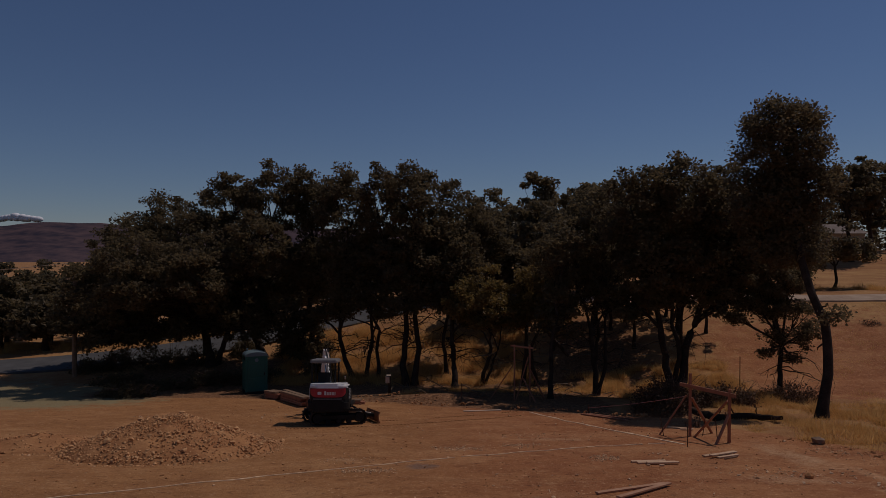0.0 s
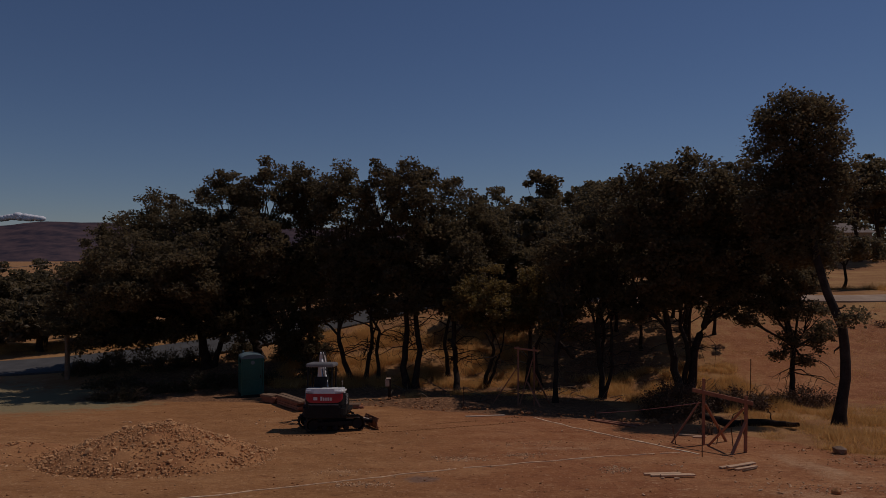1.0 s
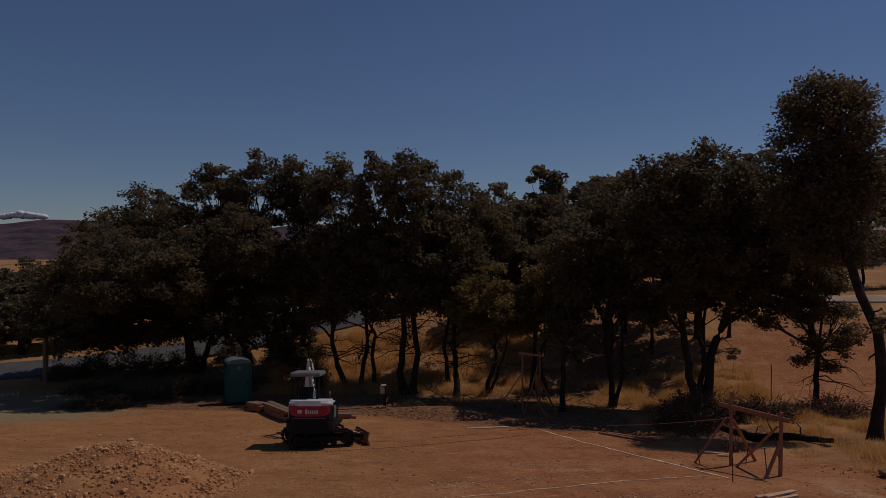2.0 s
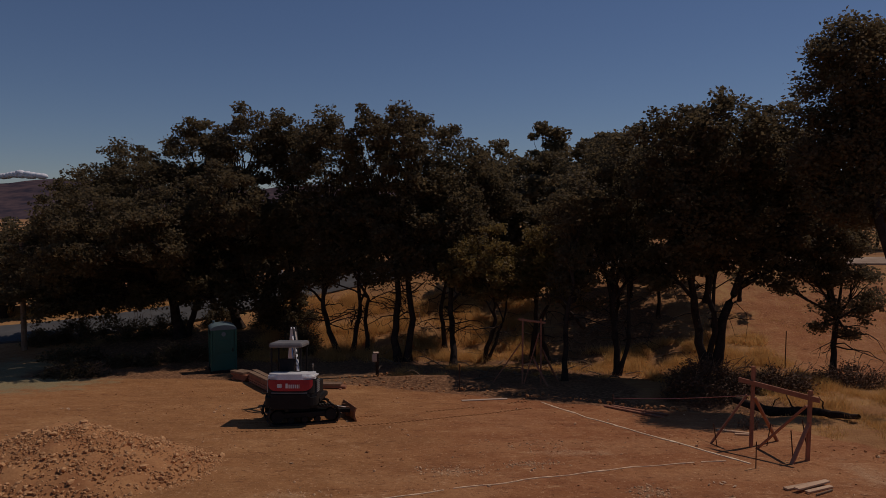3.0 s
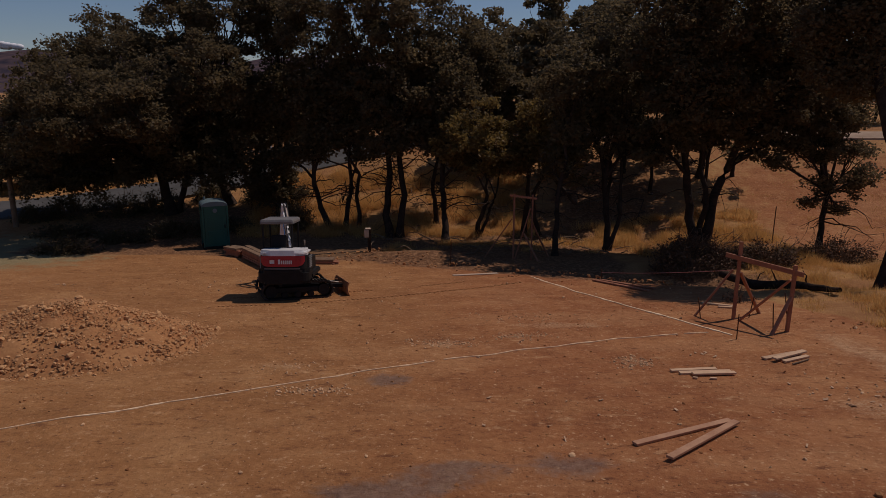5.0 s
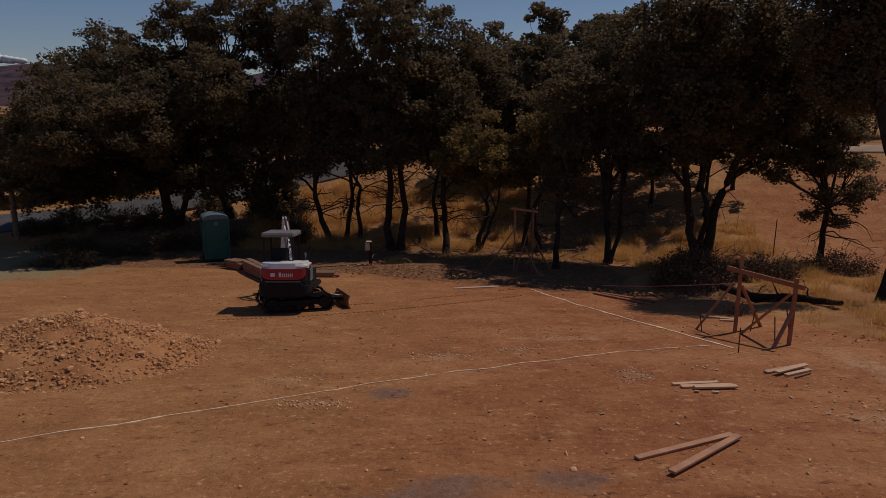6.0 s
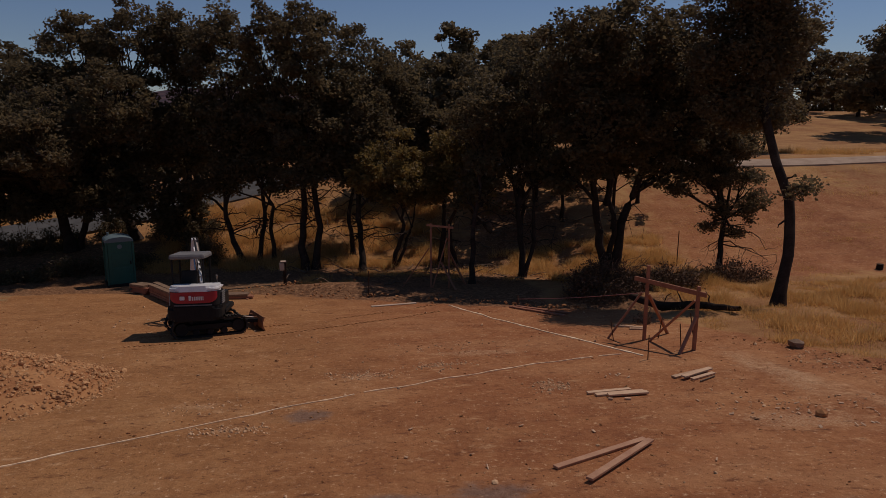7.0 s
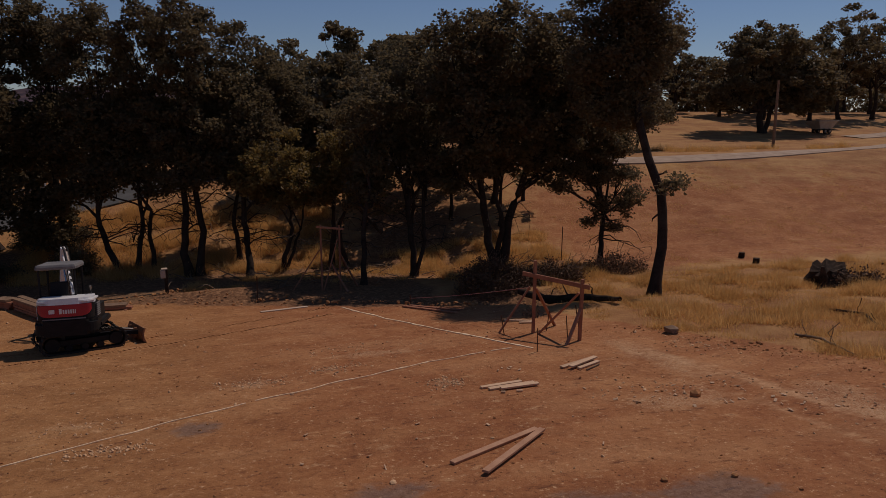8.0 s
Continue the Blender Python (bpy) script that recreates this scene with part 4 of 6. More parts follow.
def grass(name, n, place, seed, blade=0.5, label="", per=34):
    """Clumps of dry grass: thin bent blades."""
    rng = np.random.default_rng(seed)
    xy = place(rng, n)
    n = len(xy)
    z = surface_z(xy[:, 0], xy[:, 1]) - 0.05
    hgt = blade * np.clip(0.7 + 1.3 * speckle(xy[:, 0], xy[:, 1], 0.8, 4), 0.2, 1.6) * rng.uniform(0.6, 1.2, n)
    root = np.concatenate([xy, z[:, None]], 1)[:, None] + rng.normal(0, 0.17, (n, per, 3)) * [1, 1, 0]
    a = rng.uniform(0, 6.28, (n, per))
    lean = rng.uniform(0.1, 1.05, (n, per)) * hgt[:, None]
    out = np.stack([np.cos(a), np.sin(a), np.zeros_like(a)], -1)
    side = np.stack([-np.sin(a), np.cos(a), np.zeros_like(a)], -1) * 0.009
    up = (hgt[:, None] * rng.uniform(0.45, 1.1, (n, per)))[..., None] * np.array([0, 0, 1.0])
    tip = root + up + out * lean[..., None]
    v = np.stack([root - side, root + side, tip], 2).reshape(-1, 3)
    i = np.arange(n * per)[:, None] * 3
    ob = sheet(name, v, np.concatenate([i, i + 1, i + 2], 1), M_GRASS)
    return tagged(ob, label, "grass", kind="stuff")


def zone(x0, x1, y0, y1, scale=0.5, thr=-0.15, test=None):
    def place(rng, n):
        p = np.stack([rng.uniform(x0, x1, n * 3), rng.uniform(y0, y1, n * 3)], 1)
        k = np.array([noise.noise((a * scale, b * scale, 9)) for a, b in p]) > thr
        if test is not None:
            k &= test(p[:, 0], p[:, 1])
        return p[k][:n]
    return place


GR = "tall straw-coloured dry grass in tufts"
grass("dry_grass", 6400, zone(10.8, 30, 16, 33.5, 0.55, -0.02, lambda x, y: (outside(x, y) > 0.5) & ((x > 12.8) | (y < 25))), 61, 0.4, GR, 26)
grass("dry_grass", 4600, zone(-10.5, 5.5, 41.0, 50.5, 0.5, -0.2), 62, 0.55, GR, 26)
grass("dry_grass", 2600, zone(7.5, 16.5, 33.5, 42, 0.5, -0.05, lambda x, y: (x > 9.5) | (y > 38)), 63, 0.5, GR, 26)
grass("dry_grass", 1800, zone(14, 75, 56.8, 61, 0.25, -0.1, lambda x, y: y > 57 + np.maximum(0, x - 50) * 0.42), 64, 0.6, GR, 18)
grass("dry_grass", 500, zone(-2, 8, 36.5, 40.5, 0.5, 0.0, lambda x, y: outside(x, y) > 2.5), 65, 0.25, "sparse dry grass in leaf litter")
grass("dry_grass", 3200, zone(13, 45, 33, 52, 0.3, 0.0), 66, 0.16, "short mown dry grass on the field", 16)
grass("dry_grass", 6500, zone(11.2, 29, 16.5, 33.5, 0.5, -0.6, lambda x, y: outside(x, y) > 0.35), 68, 0.17, "short trampled dry grass between the tufts", 14)
grass("dry_grass", 1400, zone(-45, -12, 52, 58, 0.3, -0.1), 67, 0.45, GR, 18)


# ---- excavator ----
def plan_block(bm, pts, z0, z1, bevel=0.03, top=1.0):
    """A block with the plan outline pts between two heights."""
    lo = [bm.verts.new((x, y, z0)) for x, y in pts]
    hi = [bm.verts.new((x * top, y * top, z1)) for x, y in pts]
    n = len(pts)
    fs = [bm.faces.new(lo[::-1]), bm.faces.new(hi)]
    fs += [bm.faces.new((lo[i], lo[(i + 1) % n], hi[(i + 1) % n], hi[i])) for i in range(n)]
    if bevel:
        es = [e for e in {e for f in fs[:2] for e in f.edges}]
        bmesh.ops.bevel(bm, geom=es, offset=bevel, segments=2, affect="EDGES")
    return bm


def tail_plan(half, back, front, grow_by=0.0, n=14):
    pts = [(half + grow_by, front), (-half - grow_by, front)]
    for i in range(n + 1):
        a = math.pi * i / n
        pts.append((-(half + grow_by) * math.copysign(abs(math.cos(a)) ** 0.45, math.cos(a)), -(back - 0.32) - (0.32 + grow_by) * math.sin(a) ** 0.7))
    return pts


def strip_on_tail(bm, half, back, a0, a1, z0, z1, out, thick=0.012, n=14, slant=0.0):
    """A thin curved plate laid on the tail between two angles."""
    def at(a, g):
        return (-(half + g) * math.copysign(abs(math.cos(a)) ** 0.45, math.cos(a)), -(back - 0.32) - (0.32 + g) * math.sin(a) ** 0.7)
    ring = []
    for i in range(n + 1):
        a = a0 + (a1 - a0) * i / n
        k = abs(i / n - 0.5) * 2
        zz0, zz1 = z0 + slant * k ** 3, z1
        p, q = at(a, out), at(a, out + thick)
        ring.append([bm.verts.new((p[0], p[1], zz0)), bm.verts.new((q[0], q[1], zz0)), bm.verts.new((q[0], q[1], zz1)), bm.verts.new((p[0], p[1], zz1))])
    for r, s in zip(ring, ring[1:]):
        for k in range(4):
            bm.faces.new((r[k], s[k], s[(k + 1) % 4], r[(k + 1) % 4]))
    bm.faces.new(ring[0][::-1])
    bm.faces.new(ring[-1])
    bmesh.ops.recalc_face_normals(bm, faces=bm.faces)
    return bm


def build_excavator(x, y, turn):
    ex = empty("mini_excavator", x, y, z_at(x, y) + 0.01, label="white, red and black mini excavator parked on the dirt pad", category="excavator")
    ex.matrix_world = Matrix.Translation((x, y, z_at(x, y) + 0.01)) @ pose(0, 0, 0, -6.3) @ pose(0, 0, 0, 0, 0, 21)
    sx = 0.1
    for ty in (-0.7, 0.7):
        # belt: a rounded loop with grouser bars
        bm = bmesh.new()
        loop = []
        for i in range(28):
            a = 2 * math.pi * i / 28
            c, s = math.cos(a), math.sin(a)
            loop.append((sx + (0.82 if c > 0 else -0.82) * (1 if abs(c) > 0.05 else 0) + 0.26 * c, 0.27 + 0.27 * s))
        loop = [(px, pz) for px, pz in loop]
        ring = []
        for px, pz in loop:
            cx = sx + (0.82 if px > sx else -0.82)
            dx, dz = px - cx, pz - 0.27
            inn = (cx + dx * 0.84, 0.27 + dz * 0.84)
            ring.append([bm.verts.new((px, ty - 0.16, pz)), bm.verts.new((px, ty + 0.16, pz)), bm.verts.new((inn[0], ty + 0.16, inn[1])), bm.verts.new((inn[0], ty - 0.16, inn[1]))])
        n = len(ring)
        for i in range(n):
            r, s = ring[i], ring[(i + 1) % n]
            for k in range(4):
                bm.faces.new((r[k], r[(k + 1) % 4], s[(k + 1) % 4], s[k]))
        bmesh.ops.recalc_face_normals(bm, faces=bm.faces)
        belt = part("track", bm, M_RUBBER, ex, "dusty black rubber track")
        bm = bmesh.new()
        for i in range(19):
            gx = sx - 0.85 + i * 1.7 / 18
            for gz in (0.555, -0.0):
                box(bm, (gx, ty, gz + 0.005), (0.045, 0.31, 0.035))
        for i in range(7):
            a = math.pi * (i + 0.5) / 7
            for side in (-1, 1):
                box(bm, (sx + side * (0.83 + 0.275 * math.sin(a)), ty, 0.27 + 0.275 * math.cos(a)), (0.045, 0.31, 0.03), (0, math.degrees(a) * side, 0))
        part("tread", bm, M_RUBBER, belt)
        for wx, r, nm in ((-0.8, 0.2, "sprocket"), (0.8, 0.19, "idler"), (-0.4, 0.1, "roller"), (0.0, 0.1, "roller"), (0.4, 0.1, "roller")):
            bm = bmesh.new()
            wz = 0.27 if r > 0.15 else 0.15
            rod(bm, [(sx + wx, ty - 0.14, wz), (sx + wx, ty - 0.05, wz), (sx + wx, ty + 0.05, wz), (sx + wx, ty + 0.14, wz)], [r * 0.9, r, r, r * 0.9], 16)
            # black here stands in for the deep shade on the track's near side
            part(nm, bm, M_BLACK, belt)
        bm = bmesh.new()
        box(bm, (sx, ty, 0.29), (1.3, 0.2, 0.16), bevel=0.02)
        part("track_frame", bm, M_BLACK, belt)
    bm = bmesh.new()
    box(bm, (sx, 0, 0.36), (0.9, 1.15, 0.2), bevel=0.03)
    rod(bm, [(0, 0, 0.42), (0, 0, 0.64)], 0.42, 20)
    part("undercarriage", bm, M_BLACK, ex)
    for by in (-0.32, 0.32):
        bm = bmesh.new()
        beam(bm, (sx + 0.4, by, 0.34), (sx + 1.5, by, 0.26), 0.1, 0.12)
        part("blade_arm", bm, M_BLACK, ex)
    bm = bmesh.new()
    prof = [(0.0, 0.05), (0.09, 0.0), (0.03, 0.14), (0.02, 0.27), (0.08, 0.42), (0.035, 0.43), (-0.03, 0.28), (-0.02, 0.13)]
    ends = [[bm.verts.new((sx + 1.52 + px, s * 0.86, pz)) for px, pz in prof] for s in (-1, 1)]
    for i in range(8):
        bm.faces.new((ends[0][i], ends[0][(i + 1) % 8], ends[1][(i + 1) % 8], ends[1][i]))
    bm.faces.new(ends[0][::-1])
    bm.faces.new(ends[1])
    for s in (-0.3, 0.3):
        box(bm, (sx + 1.44, s, 0.24), (0.1, 0.05, 0.3), bevel=0.01)
    bmesh.ops.recalc_face_normals(bm, faces=bm.faces)
    part("dozer_blade", bm, M_ORANGE, ex, "scuffed orange-brown dozer blade")
    bm = bmesh.new()
    rod(bm, [(sx + 0.55, 0, 0.42), (sx + 1.05, 0, 0.38)], 0.055, 10)
    rod(bm, [(sx + 1.05, 0, 0.38), (sx + 1.46, 0, 0.3)], 0.03, 10)
    part("blade_cylinder", bm, M_STEEL, ex)

    up = pose(0, 0, 0, 0, 0, turn)

    def add(name, bm, mat, label="", smooth=False):
        bmesh.ops.transform(bm, matrix=up, verts=bm.verts)
        return part(name, bm, mat, ex, label, smooth)

    half, back = 0.72, 1.16
    add("platform", plan_block(bmesh.new(), [(0.8, 1.0), (0.35, 1.15), (-0.35, 1.15), (-0.8, 1.0), (-0.8, -0.5), (0.8, -0.5)], 0.62, 0.78, 0.03), M_BLACK)
    add("counterweight", plan_block(bmesh.new(), tail_plan(half + 0.05, back + 0.03, -0.3), 0.54, 0.96, 0.09), M_BLACK, "dark grey rounded counterweight")
    body = add("engine_cover", plan_block(bmesh.new(), tail_plan(half - 0.02, back - 0.015, -0.3), 0.965, 1.385, 0.02), M_BLACK, "black rear engine cover")
    hood = bmesh.new()
    plan_block(hood, tail_plan(half, back, -0.28), 1.39, 1.55, 0.06, 0.965)
    add("hood", hood, M_WHITEPAINT, "white rounded hood")
    red = strip_on_tail(bmesh.new(), half - 0.02, back - 0.015, 0.34 * math.pi * 0.55, math.pi - 0.34 * math.pi * 0.55, 1.06, 1.385, 0.004, 0.012, 16, 0.16)
    add("red_panel", red, M_REDPAINT, "red rear decal panel with white bars")
    # plain white shapes in place of the lettering
    widths = (0.085, 0.05, 0.055, 0.055, 0.05, 0.05, 0.03)
    px = -0.13
    for i, w in enumerate(widths):
        bm = bmesh.new()
        box(bm, (px + w / 2, -back - 0.006 + 0.02 * abs(px) ** 2, 1.2 if i else 1.215), (w * 0.8, 0.008, 0.11 if i else 0.14), bevel=0.004)
        add("white_bar", bm, M_WHITEPAINT)
        px += w + 0.008
    bm = bmesh.new()
    box(bm, (-0.3, -back - 0.002, 1.215), (0.14, 0.008, 0.11), bevel=0.02)
    add("white_emblem", bm, M_WHITEPAINT)
    bm = bmesh.new()
    strip_on_tail(bm, half - 0.02, back - 0.015, 0.32 * math.pi, 0.66 * math.pi, 0.985, 1.02, 0.004, 0.02, 12)
    add("trim_bar", bm, M_GREYROOF, "pale grey trim bar")
    bm = bmesh.new()
    strip_on_tail(bm, half, back, 0.45 * math.pi, 0.78 * math.pi, 0.78, 0.80, 0.002, 0.012, 10)
    add("lower_trim", bm, M_GREYROOF)
    bm = strip_on_tail(bmesh.new(), half - 0.02, back - 0.015, 0.02 * math.pi, 0.09 * math.pi, 0.99, 1.385, 0.004, 0.014, 6)
    add("side_stripe", bm, M_WHITEPAINT, "white side stripe")
    for i in range(7):
        bm = bmesh.new()
        box(bm, (half + 0.012, -0.58, 0.99 + i * 0.055), (0.06, 0.46, 0.03), (0, -20, 0), bevel=0.008)
        add("louvre", bm, M_GREYROOF)
    bm = bmesh.new()
    box(bm, (0.5, 0.35, 0.98), (0.34, 1.1, 0.42), bevel=0.05)
    add("side_cover", bm, M_BLACK)
    # operator's place
    cx = -0.27
    bm = bmesh.new()
    box(bm, (cx, 0.0, 1.22), (0.5, 0.5, 0.16), bevel=0.05)
    box(bm, (cx, -0.24, 1.62), (0.48, 0.14, 0.62), (-8, 0, 0), bevel=0.05)
    add("seat", bm, M_BLACK)
    bm = bmesh.new()
    box(bm, (cx, -0.05, 1.0), (0.9, 0.7, 0.42), bevel=0.04)
    add("seat_base", bm, M_BLACK)
    for s in (-1, 1):
        bm = bmesh.new()
        box(bm, (cx + s * 0.32, 0.18, 1.28), (0.16, 0.4, 0.22), bevel=0.04)
        add("console", bm, M_BLACK)
        bm = bmesh.new()
        rod(bm, [(cx + s * 0.32, 0.32, 1.38), (cx + s * 0.31, 0.36, 1.6)], [0.015, 0.03], 8)
        add("joystick", bm, M_BLACK)
        bm = bmesh.new()
        rod(bm, [(cx + s * 0.44, -0.42, 1.5), (cx + s * 0.45, -0.44, 2.34)], 0.032, 8)
        add("canopy_post", bm, M_BLACK)
        bm = bmesh.new()
        rod(bm, [(cx + s * 0.44, 0.62, 0.78), (cx + s * 0.45, 0.56, 2.34)], 0.032, 8)
        add("canopy_post", bm, M_BLACK)
    roof = bmesh.new()
    box(roof, (cx, 0.06, 2.36), (1.06, 1.3, 0.15), bevel=0.07, taper=0.94)
    add("canopy_roof", roof, M_GREYROOF, "dusty grey canopy roof")
    bm = bmesh.new()
    rod(bm, [(cx + 0.44, -0.42, 1.55), (cx - 0.44, -0.42, 1.55)], 0.02, 8)
    add("guard_rail", bm, M_BLACK)
    bm = bmesh.new()
    rod(bm, [(0.55, -0.35, 1.5), (0.55, -0.35, 1.72), (0.55, -0.42, 1.78)], 0.03, 8)
    add("exhaust_pipe", bm, M_STEEL)
    # boom, arm and bucket reach away from the tail, swung to the left
    up = up @ pose(-0.16, 1.2, 0, 0, 0, 22) @ pose(0, -1.2, 0)
    bm = bmesh.new()
    box(bm, (0.0, 1.2, 0.72), (0.3, 0.36, 0.34), bevel=0.04)
    add("swing_bracket", bm, M_BLACK)
    bm = bmesh.new()
    pts = [(1.25, 0.8, 0.16), (1.6, 1.5, 0.2), (2.1, 2.1, 0.22), (2.65, 2.5, 0.15)]
    for (y0, z0, h0), (y1, z1, h1) in zip(pts, pts[1:]):
        beam(bm, (0.0, y0, z0), (0.0, y1 + 0.03, z1 + 0.03), 0.085, (h0 + h1) / 2.8, bevel=0.015)
    boom = add("boom", bm, M_WHITEPAINT, "white boom with dark bars")
    for k, (yy, zz) in enumerate([(1.62, 1.72), (1.72, 1.88), (1.82, 2.03)]):
        bm = bmesh.new()
        box(bm, (-0.02, yy - 0.12, zz + 0.06), (0.06, 0.02, 0.09), (-35, 0, 0))
        add("decal_bar", bm, M_BLACK)
    bm = bmesh.new()
    rod(bm, [(-0.11, 1.3, 0.95), (-0.11, 1.72, 1.6)], 0.05, 10)
    add("boom_cylinder", bm, M_BLACK)
    bm = bmesh.new()
    rod(bm, [(-0.11, 1.72, 1.6), (-0.11, 2.0, 2.1)], 0.028, 10)
    add("cylinder_rod", bm, M_CHROME)
    bm = bmesh.new()
    beam(bm, (0.0, 2.5, 2.72), (0.0, 3.05, 1.3), 0.14, 0.18, bevel=0.015)
    add("dipper_arm", bm, M_WHITEPAINT, "white dipper arm")
    bm = bmesh.new()
    rod(bm, [(0.0, 1.75, 2.2), (0.0, 2.1, 2.6)], 0.05, 10)
    rod(bm, [(0.0, 2.1, 2.6), (0.0, 2.5, 2.74)], 0.028, 10)
    add("arm_cylinder", bm, M_STEEL)
    for s in (-0.06, 0.06):
        bm = bmesh.new()
        rod(bm, [(s, 1.5, 1.5), (s, 1.9, 2.35), (s, 2.2, 2.75), (s, 2.5, 2.78)], 0.016, 6)
        add("hose", bm, M_BLACK)
    bm = bmesh.new()
    prof = [(3.0, 1.35), (3.35, 1.2), (3.45, 0.85), (3.25, 0.6), (2.95, 0.55), (2.85, 0.62), (3.2, 0.68), (3.36, 0.88), (3.28, 1.12), (3.02, 1.2)]
    e0 = [bm.verts.new((-0.3, py, pz)) for py, pz in prof]
    e1 = [bm.verts.new((0.3, py, pz)) for py, pz in prof]
    for i in range(10):
        bm.faces.new((e0[i], e0[(i + 1) % 10], e1[(i + 1) % 10], e1[i]))
    bm.faces.new(e0[::-1])
    bm.faces.new(e1)
    for k in range(4):
        box(bm, (-0.24 + k * 0.16, 2.83, 0.585), (0.05, 0.14, 0.03))
    bmesh.ops.recalc_face_normals(bm, faces=bm.faces)
    add("bucket", bm, M_STEEL, "worn steel digging bucket")
    return ex


build_excavator(-4.3, 27.05, -20)


# ---- portable toilet ----
def build_toilet(x, y, turn):
    t = empty("portable_toilet", x, y, z_at(x, y) + 0.0, turn, label="green plastic portable toilet with a rounded grey-framed roof", category="portable toilet")
    w, d = 1.16, 1.16
    bm = bmesh.new()
    box(bm, (0, 0, 0.08), (w + 0.06, d + 0.06, 0.14), bevel=0.02)
    for s in (-0.45, 0.45):
        box(bm, (s, 0, 0.02), (0.12, d + 0.1, 0.1), bevel=0.01)
    part("skid_base", bm, M_BLACK, t)
    bm = bmesh.new()
    box(bm, (0, 0.03, 1.09), (w - 0.08, d - 0.1, 1.88), bevel=0.02)
    part("shell", bm, M_GREEN, t)
    for sx in (-1, 1):
        for sy in (-1, 1):
            bm = bmesh.new()
            box(bm, (sx * (w / 2 - 0.035), sy * (d / 2 - 0.035), 1.1), (0.085, 0.085, 1.96), bevel=0.02)
            part("corner_post", bm, M_GREEN, t)
    # side panels with pressed ribs
    for sx in (-1, 1):
        for k in range(3):
            bm = bmesh.new()
            box(bm, (sx * (w / 2 - 0.035), -0.3 + k * 0.3, 1.0), (0.03, 0.18, 1.5), bevel=0.012)
            part("side_rib", bm, M_GREEN, t)
        bm = bmesh.new()
        for k in range(4):
            box(bm, (sx * (w / 2 - 0.03), 0, 1.82 + k * 0.045), (0.03, 0.7, 0.018))
        part("vent", bm, M_BLACK, t)
    # arched front frame, door, and roof
    def arch(r, z0, rise, n=12):
        return [(-r, z0)] + [(-r * math.cos(math.pi * i / n), z0 + rise * math.sin(math.pi * i / n) ** 0.8) for i in range(1, n)] + [(r, z0)]
    bm = bmesh.new()
    outer, inner = arch(w / 2, 2.05, 0.2), arch(w / 2 - 0.09, 2.02, 0.15)
    for yy in (-d / 2 - 0.012,):
        f0 = [bm.verts.new((px, yy, pz)) for px, pz in outer]
        f1 = [bm.verts.new((px, yy, pz)) for px, pz in inner]
        b0 = [bm.verts.new((px, yy + 0.09, pz)) for px, pz in outer]
        b1 = [bm.verts.new((px, yy + 0.09, pz)) for px, pz in inner]
        for i in range(len(outer) - 1):
            bm.faces.new((f0[i], f0[i + 1], f1[i + 1], f1[i]))
            bm.faces.new((b0[i], b1[i], b1[i + 1], b0[i + 1]))
            bm.faces.new((f0[i], b0[i], b0[i + 1], f0[i + 1]))
            bm.faces.new((f1[i], f1[i + 1], b1[i + 1], b1[i]))
    bmesh.ops.recalc_face_normals(bm, faces=bm.faces)
    part("front_arch", bm, M_GREEN, t)
    bm = bmesh.new()
    pts = [(-w / 2 + 0.09, 0.17)] + arch(w / 2 - 0.095, 2.02, 0.14) + [(w / 2 - 0.09, 0.17)]
    a = [bm.verts.new((px, -d / 2 - 0.004, pz)) for px, pz in pts]
    b = [bm.verts.new((px, -d / 2 + 0.04, pz)) for px, pz in pts]
    bm.faces.new(a)
    bm.faces.new(b[::-1])
    for i in range(len(pts)):
        bm.faces.new((a[i], b[i], b[(i + 1) % len(pts)], a[(i + 1) % len(pts)]))
    bmesh.ops.recalc_face_normals(bm, faces=bm.faces)
    door = part("door", bm, M_GREEN, t)
    for z0, hh in ((0.55, 0.6), (1.25, 0.55)):
        bm = bmesh.new()
        box(bm, (0, -d / 2 - 0.008, z0 + 0.05), (0.72, 0.02, hh), bevel=0.009)
        part("door_panel", bm, M_GREEN, door)
    bm = bmesh.new()
    rod(bm, [(0, -d / 2 - 0.002, 1.86), (0, -d / 2 - 0.022, 1.86)], 0.1, 18)
    part("round_sign", bm, M_GREYPL, door, "small round pale grey sign")
    bm = bmesh.new()
    box(bm, (0.41, -d / 2 - 0.02, 1.1), (0.05, 0.04, 0.16), bevel=0.01)
    part("latch", bm, M_BLACK, door)
    bm = bmesh.new()
    n = 12
    rows = []
    for yy, k in ((-d / 2 - 0.02, 1.0), (-d / 2 + 0.1, 1.06), (d / 2 - 0.1, 1.06), (d / 2 + 0.02, 1.0)):
        rows.append([bm.verts.new((px * 1.02, yy, 2.05 + (pz - 2.05) * k + 0.02)) for px, pz in arch(w / 2, 2.05, 0.22, n)])
    for r0, r1 in zip(rows, rows[1:]):
        for i in range(n):
            bm.faces.new((r0[i], r0[i + 1], r1[i + 1], r1[i]))
    bm.faces.new(rows[0][::-1])
    bm.faces.new(rows[-1])
    bm.faces.new([r[0] for r in rows])
    bm.faces.new([r[-1] for r in rows][::-1])
    bmesh.ops.recalc_face_normals(bm, faces=bm.faces)
    part("roof", bm, M_GREYPL, t, "pale blue-grey arched roof")
    bm = bmesh.new()
    rod(bm, [(-0.35, 0.4, 2.1), (-0.35, 0.4, 2.4)], 0.05, 10)
    part("vent_pipe", bm, M_GREYPL, t)


build_toilet(-10.35, 38.6, 24)


